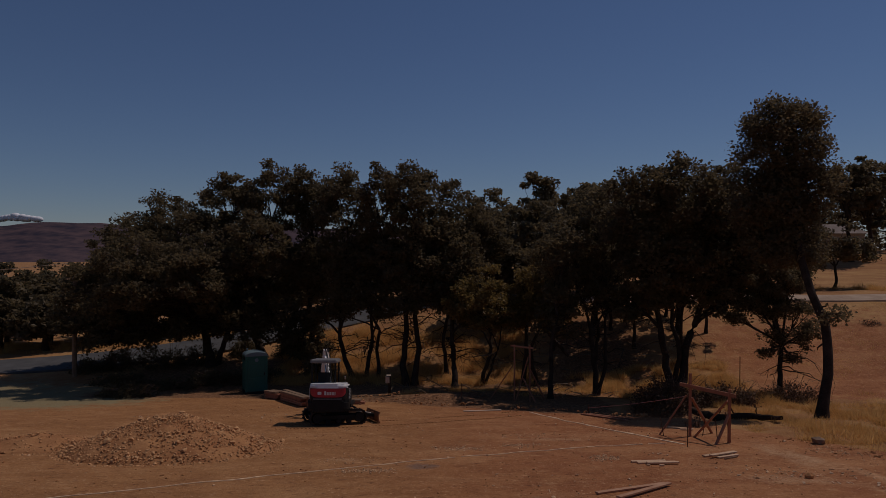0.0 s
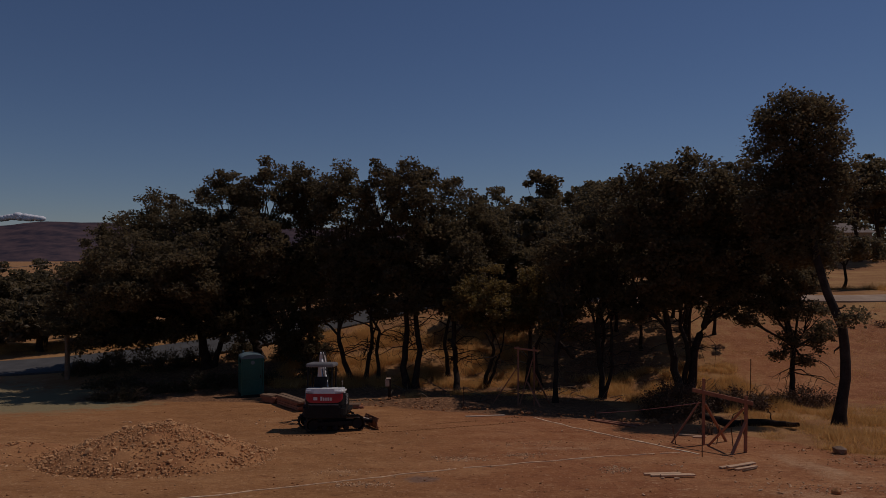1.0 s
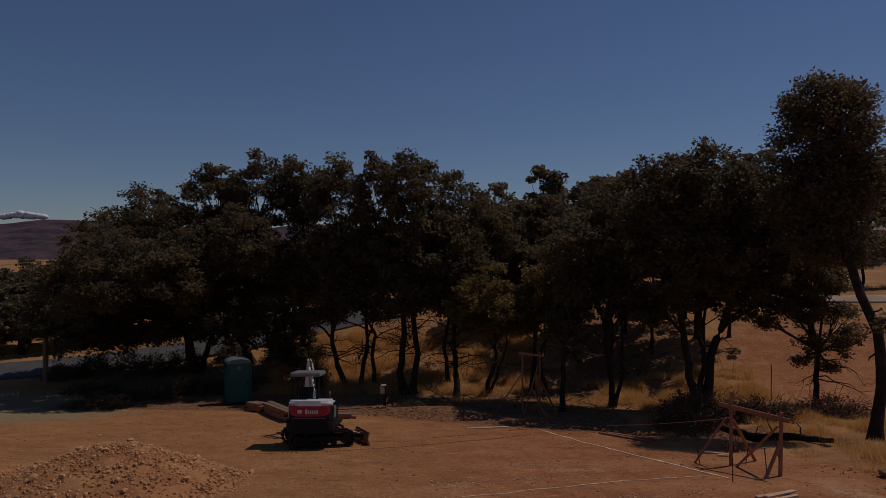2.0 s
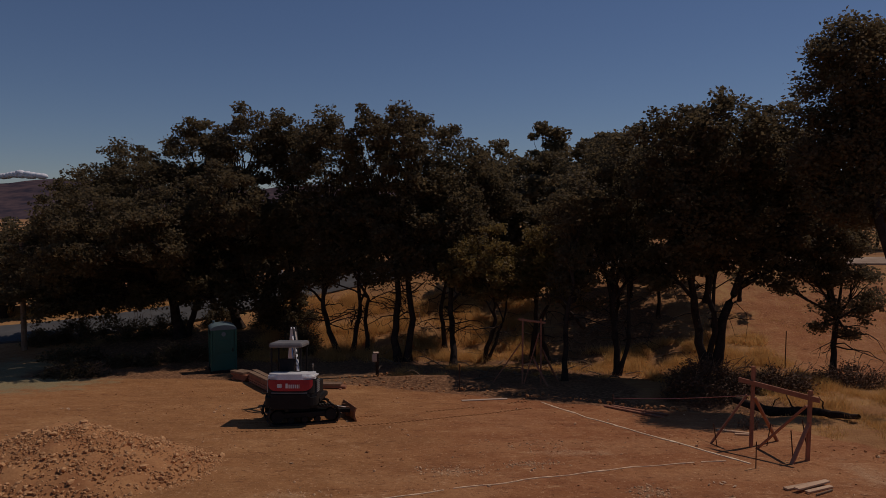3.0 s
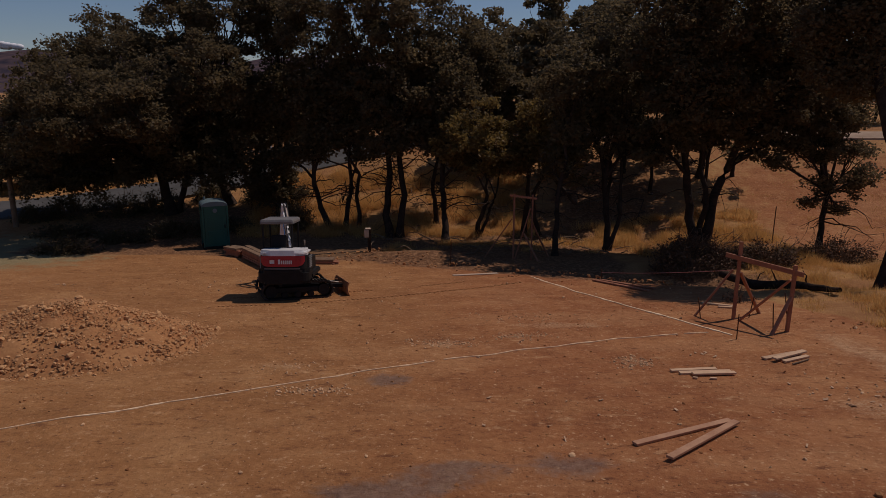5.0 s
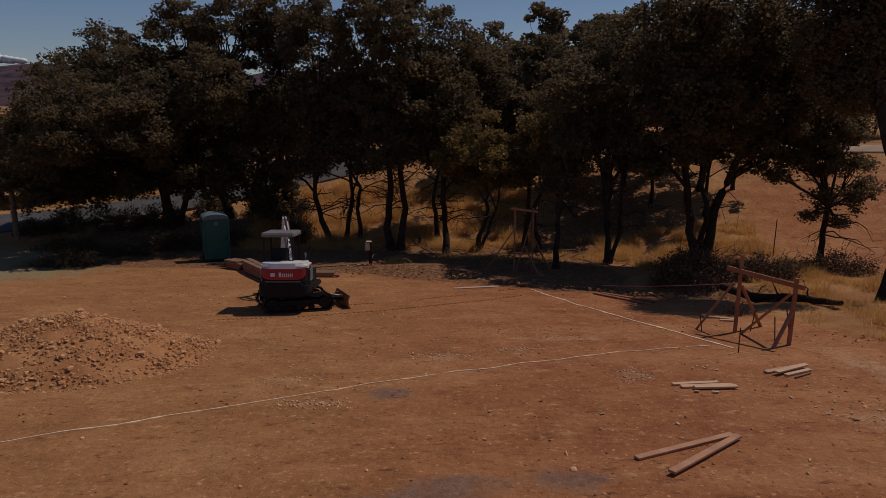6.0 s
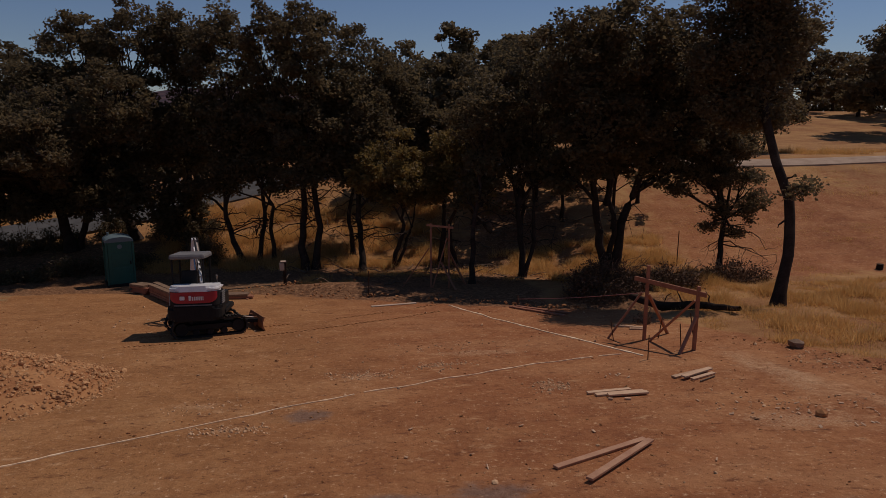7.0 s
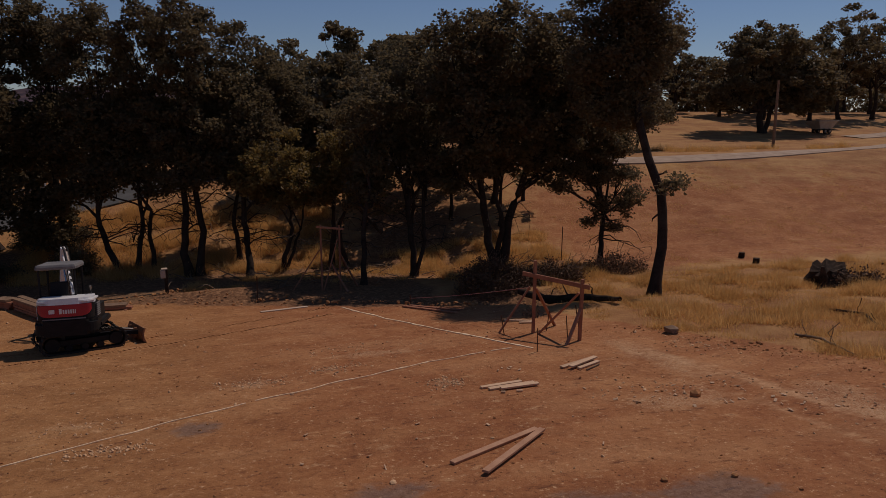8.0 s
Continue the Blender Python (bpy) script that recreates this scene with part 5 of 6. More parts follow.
# ---- heap of spoil ----
def lump(rng, r):
    bm = bmesh.new()
    bmesh.ops.create_icosphere(bm, subdivisions=1, radius=r)
    for v in bm.verts:
        v.co *= rng.uniform(0.65, 1.2)
        v.co.z *= 0.7
    return bm


def lumps(name, places, material, seed, label, category, parent=None):
    """Many loose stones or clods in one mesh; places: (x, y, z, radius)."""
    rng = np.random.default_rng(seed)
    g = (1 + 5 ** 0.5) / 2
    ico = np.array([(-1, g, 0), (1, g, 0), (-1, -g, 0), (1, -g, 0), (0, -1, g), (0, 1, g), (0, -1, -g), (0, 1, -g), (g, 0, -1), (g, 0, 1), (-g, 0, -1), (-g, 0, 1)]) / 1.9
    tri = np.array([(0, 11, 5), (0, 5, 1), (0, 1, 7), (0, 7, 10), (0, 10, 11), (1, 5, 9), (5, 11, 4), (11, 10, 2), (10, 7, 6), (7, 1, 8), (3, 9, 4), (3, 4, 2), (3, 2, 6), (3, 6, 8), (3, 8, 9), (4, 9, 5), (2, 4, 11), (6, 2, 10), (8, 6, 7), (9, 8, 1)])
    p = np.asarray(places, float)
    n = len(p)
    shape = ico[None] * rng.uniform(0.6, 1.25, (n, 12, 1)) * rng.uniform(0.6, 1.2, (n, 1, 3)) * np.array([1, 1, 0.75])
    a = rng.uniform(0, 6.28, n)
    rot = np.stack([np.stack([np.cos(a), -np.sin(a), 0 * a], -1), np.stack([np.sin(a), np.cos(a), 0 * a], -1), np.stack([0 * a, 0 * a, 1 + 0 * a], -1)], 1)
    v = np.einsum("nij,nkj->nki", rot, shape) * p[:, 3][:, None, None] + p[:, None, :3]
    f = tri[None] + (np.arange(n) * 12)[:, None, None]
    ob = sheet(name, v.reshape(-1, 3), f.reshape(-1, 3), material, parent)
    if parent:
        ob["kind"] = "stuff"
        return ob
    return tagged(ob, label, category, kind="stuff")


def mound_height(x, y):
    u, v = (x + 8.1) / 3.1, (y - 21.0) / 2.7
    r = np.sqrt(u * u + v * v)
    h = 1.15 * np.clip(1 - r, 0, 1) ** 0.85
    h = np.minimum(h, 1.02 - 0.1 * r)
    u2, v2 = (x + 12.4) / 2.4, (y - 21.6) / 1.6
    return np.maximum(h, 0.4 * np.clip(1 - np.sqrt(u2 * u2 + v2 * v2), 0, 1))


def build_mound():
    xs, ys = np.arange(-15.2, -4.6, 0.12), np.arange(17.9, 24.2, 0.12)
    X, Y = np.meshgrid(xs, ys)
    Hm = mound_height(X, Y)
    nz = np.array([noise.noise((a * 1.6, b * 1.6, 2)) + 0.6 * noise.noise((a * 4.5, b * 4.5, 4)) + 0.5 * noise.noise((a * 9, b * 9, 6)) for a, b in zip(X.ravel(), Y.ravel())]).reshape(X.shape)
    Z = surface_z(X, Y) + Hm + nz * 0.085 * np.clip(Hm * 4, 0, 1) - 0.09 * (Hm < 0.02) - 0.02
    ny, nx = X.shape
    i = (np.arange(ny - 1)[:, None] * nx + np.arange(nx - 1)[None]).ravel()
    heap = empty("dirt_pile", -8.1, 21.0, 0, label="heap of loose brown soil and broken rock on the pad", category="dirt pile")
    heap.matrix_world = Matrix.Translation((0, 0, 0))
    sheet("soil", np.stack([X, Y, Z], -1).reshape(-1, 3), np.stack([i, i + 1, i + nx + 1, i + nx], 1), M_CLOD, heap, smooth=True)
    rng = np.random.default_rng(8)
    pl = []
    while len(pl) < 9000:
        a, r = rng.uniform(0, 6.28), rng.uniform(0, 1.12) ** 0.6
        x, y = -8.1 + 3.1 * r * math.cos(a), 21.0 + 2.7 * r * math.sin(a)
        if rng.random() < 0.14:
            x, y = rng.uniform(-15, -10), rng.uniform(19.8, 23.4)
        s = 0.014 + 0.05 * rng.random() ** 4
        if r > 0.85:
            s *= 1.15
        pl.append((x, y, z_at(x, y) + float(mound_height(x, y)) - s * 0.1, s))
    lumps("rubble", pl, M_RUBBLE, 9, "", "", heap)
    for k, (x, y, s) in enumerate(((-9.3, 19.5, 0.2), (-8.1, 20.4, 0.12), (-7.3, 19.3, 0.12), (-6.0, 20.0, 0.12), (-5.7, 21.0, 0.11), (-5.1, 22.3, 0.12), (-6.6, 22.4, 0.14), (-7.0, 19.0, 0.12), (-9.0, 20.9, 0.15), (-7.9, 21.3, 0.15),
                                   (-9.8, 20.3, 0.13), (-10.2, 21.2, 0.14), (-8.6, 19.4, 0.1), (-7.7, 22.0, 0.13), (-9.2, 22.0, 0.16), (-6.3, 21.4, 0.1), (-8.4, 18.7, 0.09), (-10.6, 20.0, 0.12))):
        s *= 0.75
        bm = lump(random.Random(200 + k), s)
        bmesh.ops.transform(bm, matrix=pose(x, y, z_at(x, y) + float(mound_height(x, y)) + s * 0.3, 0, 0, 37 * k), verts=bm.verts)
        part("rock", bm, M_RUBBLE, heap)


build_mound()


def strew():
    rng = np.random.default_rng(21)
    pl = []
    for _ in range(1500):
        x, y = rng.uniform(-14, 13), rng.uniform(9.5, 33)
        if noise.noise((x * 0.35, y * 0.35, 1)) < rng.uniform(-0.3, 0.5) or outside(x, y) > 0:
            continue
        s = 0.012 + 0.05 * rng.random() ** 6
        pl.append((x, y, z_at(x, y) + s * 0.2, s))
    for cx, cy, rx, ry, n in ((-1.8, 17.6, 0.6, 0.3, 130), (0.5, 21.0, 0.9, 0.4, 130), (2.3, 21.7, 0.6, 0.3, 110), (4.5, 19.4, 0.4, 0.4, 110), (-2.7, 19.0, 0.8, 0.5, 60), (11.4, 20.6, 0.6, 1.4, 120), (9.0, 17.5, 1.5, 0.6, 90), (11.2, 15.4, 1.2, 1.4, 90), (3.0, 23.5, 2, 0.8, 80)):
        for _ in range(n):
            x, y = rng.normal(cx, rx * 0.6), rng.normal(cy, ry * 0.6)
            s = rng.uniform(0.012, 0.035)
            pl.append((x, y, z_at(x, y) + s * 0.2, s))
    lumps("pebbles", pl, M_STONE, 22, "pale pebbles scattered over the dirt pad", "stones")
    pl = []
    for _ in range(420):
        x = rng.uniform(-4.5, 8.5)
        y = float(pad_far(np.float64(x))) + rng.normal(0.9, 0.7)
        s = 0.02 + 0.09 * rng.random() ** 5
        pl.append((x, y, z_at(x, y) + 0.1 + s * 0.3, s))
    for _ in range(260):
        t = rng.random()
        x, y = 10.9 + 2.6 * t + rng.normal(0, 0.35), 23.6 - 6.4 * t + rng.normal(0, 0.5)
        s = 0.016 + 0.06 * rng.random() ** 6
        pl.append((x, y, z_at(x, y) + s * 0.2, s))
    lumps("bank_clods", pl, M_CLOD, 23, "broken soil clods along the pad's edge", "rubble")


strew()


def crumble():
    rng = np.random.default_rng(27)
    pl = []
    while len(pl) < 3600:
        x, y = rng.uniform(-15, 13.5), rng.uniform(10.5, 33)
        if outside(x, y) > -0.1 or noise.noise((x * 0.5, y * 0.5, 6)) + 0.4 * noise.noise((x * 2, y * 2, 8)) < rng.uniform(-0.45, 0.45):
            continue
        s = 0.008 + 0.03 * rng.random() ** 4
        pl.append((x, y, z_at(x, y) + s * 0.15, s))
    lumps("soil_crumbs", pl, M_CLOD, 28, "small crumbs of soil strewn over the dirt pad", "clods")


crumble()
for k, (x, y, s) in enumerate([(11.75, 21.95, 0.24), (5.95, 18.95, 0.09), (9.35, 12.9, 0.07), (-1.6, 22.8, 0.07), (6.9, 13.3, 0.06), (8.7, 16.7, 0.12), (0.9, 11.8, 0.06), (5.9, 13.5, 0.06)]):
    b = lump(random.Random(70 + k), s)
    r = part("rock", b, M_POLE if k == 0 else M_CLOD)
    r.matrix_world = pose(x, y, z_at(x, y) + s * 0.35, 0, 0, 40 * k)
    tagged(r, "dark brown rock at the grass edge" if k == 0 else "small loose rock on the dirt pad", "rock", "loose rocks")


# ---- crawler marks ----
def tread_marks():
    bm = bmesh.new()
    for off in (0.0, 1.45):
        for i in range(72):
            t = i / 71
            x = -6.0 + 9.2 * t
            y = 25.1 + off + 4.1 * t ** 1.5
            if noise.noise((x * 0.6, off, 3)) < -0.25:
                continue
            for s in (-0.07, 0.07):
                box(bm, (x + s * 0.4, y + s, z_at(x, y) - 0.003), (0.04, 0.1, 0.03), (0, 0, 24 + (20 if s > 0 else -20)))
    ob = part("track_marks", bm, M_CLOD)
    tagged(ob, "pressed crawler track marks in the soil", "track marks", kind="stuff")


tread_marks()


# ---- layout lines ----
def ground_line(name, pts, width, material, label, wob=0.04, seed=0, gap=-1.0):
    bm = bmesh.new()
    last = None
    total = 0.0
    for (x0, y0), (x1, y1) in zip(pts, pts[1:]):
        ln = math.hypot(x1 - x0, y1 - y0)
        n = int(ln / 0.1)
        for i in range(n + 1):
            t = i / n
            s = total + ln * t
            x = x0 + (x1 - x0) * t + wob * (noise.noise((s * 1.1, seed, 0)) + 0.5 * noise.noise((s * 3.7, seed, 4)))
            y = y0 + (y1 - y0) * t + wob * noise.noise((s * 1.1, seed, 7))
            w = width * (0.45 + 1.3 * abs(noise.noise((s * 2.9, seed, 11))))
            if noise.noise((s * 1.9, seed, 15)) < gap:
                last = None
                continue
            dx, dy = -(y1 - y0) / ln * w / 2, (x1 - x0) / ln * w / 2
            z = z_at(x, y) + 0.016
            row = [bm.verts.new((x + dx, y + dy, z - 0.012)), bm.verts.new((x + dx * 0.8, y + dy * 0.8, z + 0.002)), bm.verts.new((x - dx * 0.8, y - dy * 0.8, z + 0.002)), bm.verts.new((x - dx, y - dy, z - 0.012))]
            if last:
                for k in range(3):
                    bm.faces.new((last[k], row[k], row[k + 1], last[k + 1]))
            last = row
        total += ln
    bmesh.ops.recalc_face_normals(bm, faces=bm.faces)
    return tagged(part(name, bm, material), label, "layout line")


ground_line("chalk_line", [(3.75, 30.6), (4.9, 27.5), (5.85, 25.4), (6.75, 23.35), (7.47, 21.72)], 0.1, M_CHALK, "white layout line laid along the dirt pad", 0.06, 1.0)
ground_line("chalk_line", [(7.0, 21.95), (6.5, 21.89), (4.67, 21.39), (2.44, 20.45), (0.68, 19.66), (-1.04, 18.81), (-3.65, 17.28), (-6.3, 15.79), (-12, 12.6)], 0.036, M_CHALK, "thin white chalk layout line crossing the pad", 0.08, 2.0, -0.42)


# ---- batter boards ----
def wooden(name, a, b, w, h, parent, roll=0.0, mat=None):
    bm = bmesh.new()
    beam(bm, a, b, w, h, roll)
    return part(name, bm, mat or M_RED_WOOD, parent)


def near_boards():
    t = empty("batter_boards", 0, 0, 0, label="reddish lumber batter boards with braced posts and a top rail", category="batter board", group="batter boards")
    gl = lambda x, y: (x, y, z_at(x, y) - 0.08)
    wooden("post", gl(8.28, 23.55), (8.30, 23.55, 3.5), 0.08, 0.08, t)
    wooden("post", gl(9.0, 22.1), (9.03, 22.1, 3.24), 0.08, 0.08, t)
    wooden("rail", (8.06, 23.86, 3.08), (9.13, 21.88, 3.06), 0.05, 0.12, t)
    wooden("brace", (8.2, 23.68, 2.72), gl(7.32, 23.9), 0.09, 0.045, t)
    wooden("brace", (8.32, 23.5, 2.7), gl(9.35, 24.3), 0.09, 0.045, t)
    wooden("brace", gl(8.33, 23.45), (9.0, 22.2, 2.85), 0.09, 0.045, t)
    wooden("brace", gl(8.42, 21.75), (8.98, 22.05, 2.45), 0.09, 0.045, t)
    for x, y, dx, h in ((7.42, 23.55, -0.12, 0.6), (8.75, 23.7, 0.1, 0.6), (8.62, 22.0, -0.08, 0.75), (9.2, 22.4, -0.2, 0.95), (7.42, 21.3, 0.0, 0.62)):
        bm = bmesh.new()
        rod(bm, [(x, y, z_at(x, y) - 0.1), (x + dx, y, z_at(x, y) + h)], 0.014, 6)
        st = part("stake", bm, M_REBAR)
        tagged(st, "thin rusty steel stake driven into the soil", "stake", "stakes at the batter boards")


near_boards()


def far_boards():
    t = empty("batter_boards", 0, 0, 0, label="tall weathered lumber batter boards in the trees' shade", category="batter board", group="batter boards")
    gl = lambda x, y: (x, y, z_at(x, y) - 0.08)
    wooden("post", gl(3.58, 35.2), (3.58, 35.2, 2.98), 0.07, 0.07, t)
    wooden("post", gl(4.32, 34.9), (4.32, 34.9, 2.98), 0.07, 0.07, t)
    wooden("rail", (3.4, 35.26, 2.9), (4.5, 34.82, 2.82), 0.04, 0.09, t)
    wooden("brace", (3.5, 35.2, 1.9), gl(2.3, 35.6), 0.09, 0.045, t)
    wooden("brace", (4.25, 34.92, 2.4), gl(3.62, 35.15), 0.09, 0.045, t)
    wooden("brace", (4.36, 34.95, 1.7), gl(5.2, 35.6), 0.09, 0.045, t)
    wooden("brace", (4.0, 35.0, 1.3), gl(4.6, 34.5), 0.09, 0.045, t)


far_boards()


def line_of_string():
    a, b = Vector((8.24, 23.62, 2.72)), Vector((6.2, 29.9, z_at(6.2, 29.9) + 0.28))
    bm = bmesh.new()
    rod(bm, [a + (b - a) * i / 8 - Vector((0, 0, 0.05 * math.sin(math.pi * i / 8))) for i in range(9)], 0.008, 5)
    tagged(part("string_line", bm, M_STRING), "taut pink string line tied to the batter boards", "string")
    bm = bmesh.new()
    rod(bm, [(6.2, 29.92, z_at(6.2, 29.92) - 0.1), (6.2, 29.92, z_at(6.2, 29.92) + 0.4)], 0.02, 6)
    tagged(part("stake", bm, M_REBAR), "short stake holding the string line", "stake")


line_of_string()


# ---- lumber ----
def board(a, b, w, h, mat, label, group="loose boards", lift=0.0, roll=0.0):
    bm = bmesh.new()
    za, zb = z_at(*a) + h / 2 + 0.012 + lift, z_at(*b) + h / 2 + 0.012 + lift
    beam(bm, (*a, za), (*b, zb), w, h, roll)
    return tagged(part("board", bm, mat), label, "board", group)


board((3.3, 15.08), (5.08, 16.0), 0.11, 0.038, M_PLANK, "long reddish plank lying on the dirt")
board((3.62, 14.5), (5.12, 15.86), 0.11, 0.038, M_PLANK, "long reddish plank crossing another at one end", lift=0.035)
SA = "short pale boards stacked on the dirt pad"
board((5.02, 18.72), (5.98, 18.86), 0.1, 0.038, M_LUMBER, SA)
board((5.14, 18.56), (6.2, 18.68), 0.12, 0.038, M_LUMBER, SA)
board((5.36, 18.46), (6.22, 18.52), 0.11, 0.038, M_LUMBER, SA, lift=0.02)
board((5.3, 18.28), (5.38, 18.24), 0.05, 0.03, M_LUMBER, "wood offcut beside the stacked boards")
board((5.62, 18.24), (5.74, 18.2), 0.05, 0.03, M_LUMBER, "wood offcut beside the stacked boards")
SB = "short pale boards fanned out in a loose stack"
board((7.28, 19.62), (8.2, 20.05), 0.12, 0.038, M_LUMBER, SB)
board((7.42, 19.45), (8.34, 20.0), 0.12, 0.038, M_LUMBER, SB, lift=0.05)
board((7.6, 19.4), (8.3, 19.78), 0.1, 0.038, M_LUMBER, SB)
board((7.7, 19.22), (8.2, 19.55), 0.03, 0.03, M_TWIG, "thin stick beside the loose stack of boards")
board((0.9, 30.75), (2.6, 31.3), 0.14, 0.026, M_PALE, "weathered plank at the pad's far edge")
board((5.85, 29.6), (7.2, 27.5), 0.14, 0.05, M_RED_WOOD, "reddish plank along the pad's far edge")
board((6.1, 29.7), (7.5, 27.9), 0.12, 0.05, M_RED_WOOD, "reddish plank along the pad's far edge")
board((8.2, 25.6), (8.95, 25.1), 0.1, 0.038, M_LUMBER, "short pale board behind the batter boards")
board((8.45, 25.0), (8.85, 24.9), 0.09, 0.038, M_LUMBER, "short pale board behind the batter boards")
board((9.3, 31.0), (9.7, 31.05), 0.12, 0.05, M_PALE, "pale board offcut in the shade")


def lumber_pile(a, b, cols, rows_, w, h, label, top):
    t = empty("lumber_stack", 0, 0, 0, label=label, category="lumber")
    d = Vector((b[0] - a[0], b[1] - a[1], 0)).normalized()
    s = Vector((-d.y, d.x, 0))
    rng = random.Random(len(label))
    for r in range(rows_):
        for c in range(cols):
            o = s * (c - (cols - 1) / 2) * (w + 0.01)
            e0, e1 = rng.uniform(-0.2, 0.2), rng.uniform(-0.2, 0.2)
            p, q = Vector((*a, 0)) + o + d * e0, Vector((*b, 0)) + o + d * e1
            wooden("plank", (p.x, p.y, z_at(*a) + 0.09 + r * (h + 0.004)), (q.x, q.y, z_at(*b) + 0.09 + r * (h + 0.004)), w, h, t, 0, top if r == rows_ - 1 else M_RED_WOOD)
    for e in (0.15, 0.85):
        p = Vector((*a, 0)).lerp(Vector((*b, 0)), e)
        z = z_at(p.x, p.y)
        wooden("bearer", (p.x - s.x * 0.35, p.y - s.y * 0.35, z + 0.02), (p.x + s.x * 0.35, p.y + s.y * 0.35, z + 0.02), 0.09, 0.09, t)


lumber_pile((-8.1, 35.7), (-6.35, 32.6), 2, 5, 0.22, 0.085, "stack of long form boards behind the excavator", M_POLE)
lumber_pile((-8.95, 36.3), (-8.2, 35.7), 2, 4, 0.26, 0.085, "short stack of boards beside the toilet", M_POLE)
lumber_pile((-4.9, 33.9), (-3.75, 33.8), 2, 2, 0.2, 0.085, "low stack of tan boards behind the excavator", M_POLE)


# ---- posts, stakes, log, stump ----
def meter_post(x, y):
    z = z_at(x, y)
    t = empty("utility_post", x, y, z, 10, label="weathered square post with a small grey box on top", category="post")
    bm = bmesh.new()
    box(bm, (0, 0, 0.5), (0.14, 0.14, 1.2), bevel=0.01)
    part("post", bm, M_CHAR, t)
    bm = bmesh.new()
    box(bm, (-0.12, -0.06, 0.88), (0.2, 0.16, 0.34), bevel=0.015)
    part("meter_box", bm, M_PALE, t, "pale grey meter box")
    bm = bmesh.new()
    box(bm, (-0.05, -0.02, 1.1), (0.24, 0.24, 0.03), (4, 0, 0), bevel=0.008)
    part("cap", bm, M_PALE, t)


meter_post(-2.82, 37.05)
# thin stakes
for x, y, h, lab in ((0.85, 33.3, 1.1, "thin wooden stake at the bank"), (15.9, 37.6, 1.75, "thin steel fence stake in dry grass")):
    bm = bmesh.new()
    rod(bm, [(x, y, z_at(x, y) - 0.2), (x + 0.02, y, z_at(x, y) + h)], 0.022, 6)
    tagged(part("stake", bm, M_REBAR), lab, "stake")


def black_hose():
    bm = bmesh.new()
    rod(bm, [(x, y, z_at(x, y) + 0.1) for x, y in ((-5.6, 35.6), (-4.4, 36.0), (-3.4, 36.5), (-2.9, 36.7))], 0.02, 6)
    tagged(part("pipe", bm, M_BLACK), "black pipe lying on the gravel", "pipe")


black_hose()


def crooked_log(name, pts, radii, material, label, category, sides=10, stubs=0, seed=1):
    w = Wood()
    rng = np.random.default_rng(seed)
    p = np.array([(x, y, z_at(x, y) + dz) for x, y, dz in pts])
    q = np.stack([np.interp(np.linspace(0, len(p) - 1, 16), np.arange(len(p)), p[:, k]) for k in range(3)], 1)
    q += rng.normal(0, radii[0] * 0.12, q.shape)
    r = np.interp(np.linspace(0, 1, 16), np.linspace(0, 1, len(radii)), radii) * rng.uniform(0.85, 1.15, 16)
    w.add(q, r, sides)
    for _ in range(stubs):
        s = q[rng.integers(3, 15)]
        w.add(bend(s, s + np.array([rng.normal(0, 0.3), rng.normal(0, 0.3), rng.uniform(0.1, 0.6)]), rng, 0.3, 5, 0.1), np.linspace(radii[-1] * 0.5, 0.012, 5), 5)
    return tagged(w.mesh(name, material), label, category)


crooked_log("fallen_log", [(10.9, 31.0, 0.5), (11.6, 29.6, 0.42), (12.3, 28.0, 0.3), (12.75, 26.4, 0.16)], [0.15, 0.16, 0.14, 0.07], M_CHAR, "charred fallen log in the dry grass", "log", 10, 3, 3)
crooked_log("dead_branch", [(14.5, 20.4, 0.08), (14.2, 19.3, 0.1), (13.9, 18.0, 0.05)], [0.04, 0.035, 0.015], M_TWIG, "pale dead branch at the grass edge", "branch", 6, 3, 4)
crooked_log("dead_branch", [(17.9, 22.7, 0.05), (18.1, 21.6, 0.12), (17.4, 20.6, 0.1), (17.3, 19.6, 0.04)], [0.04, 0.035, 0.012], M_CHAR, "dark curved dead branch in dry grass", "branch", 7, 4, 5)
crooked_log("dead_branch", [(8.0, 36.4, 0.1), (7.5, 35.8, 0.25), (7.2, 35.4, 0.1)], [0.03, 0.03, 0.012], M_TWIG, "pale stick leaning in the swale", "branch", 6, 1, 6)
crooked_log("dead_branch", [(13.6, 37.4, 0.15), (14.1, 37.2, 0.25), (14.4, 37.1, 0.1)], [0.03, 0.04, 0.02], M_TWIG, "bleached branch piece in dry grass", "branch", 6, 3, 7)
crooked_log("leaning_trunk", [(5.9, 40.9, 3.4), (6.5, 40.9, 2.6), (7.3, 40.8, 1.7)], [0.12, 0.11, 0.1], M_BARK, "broken oak trunk leaning down from a fork", "log", 8, 2, 8)


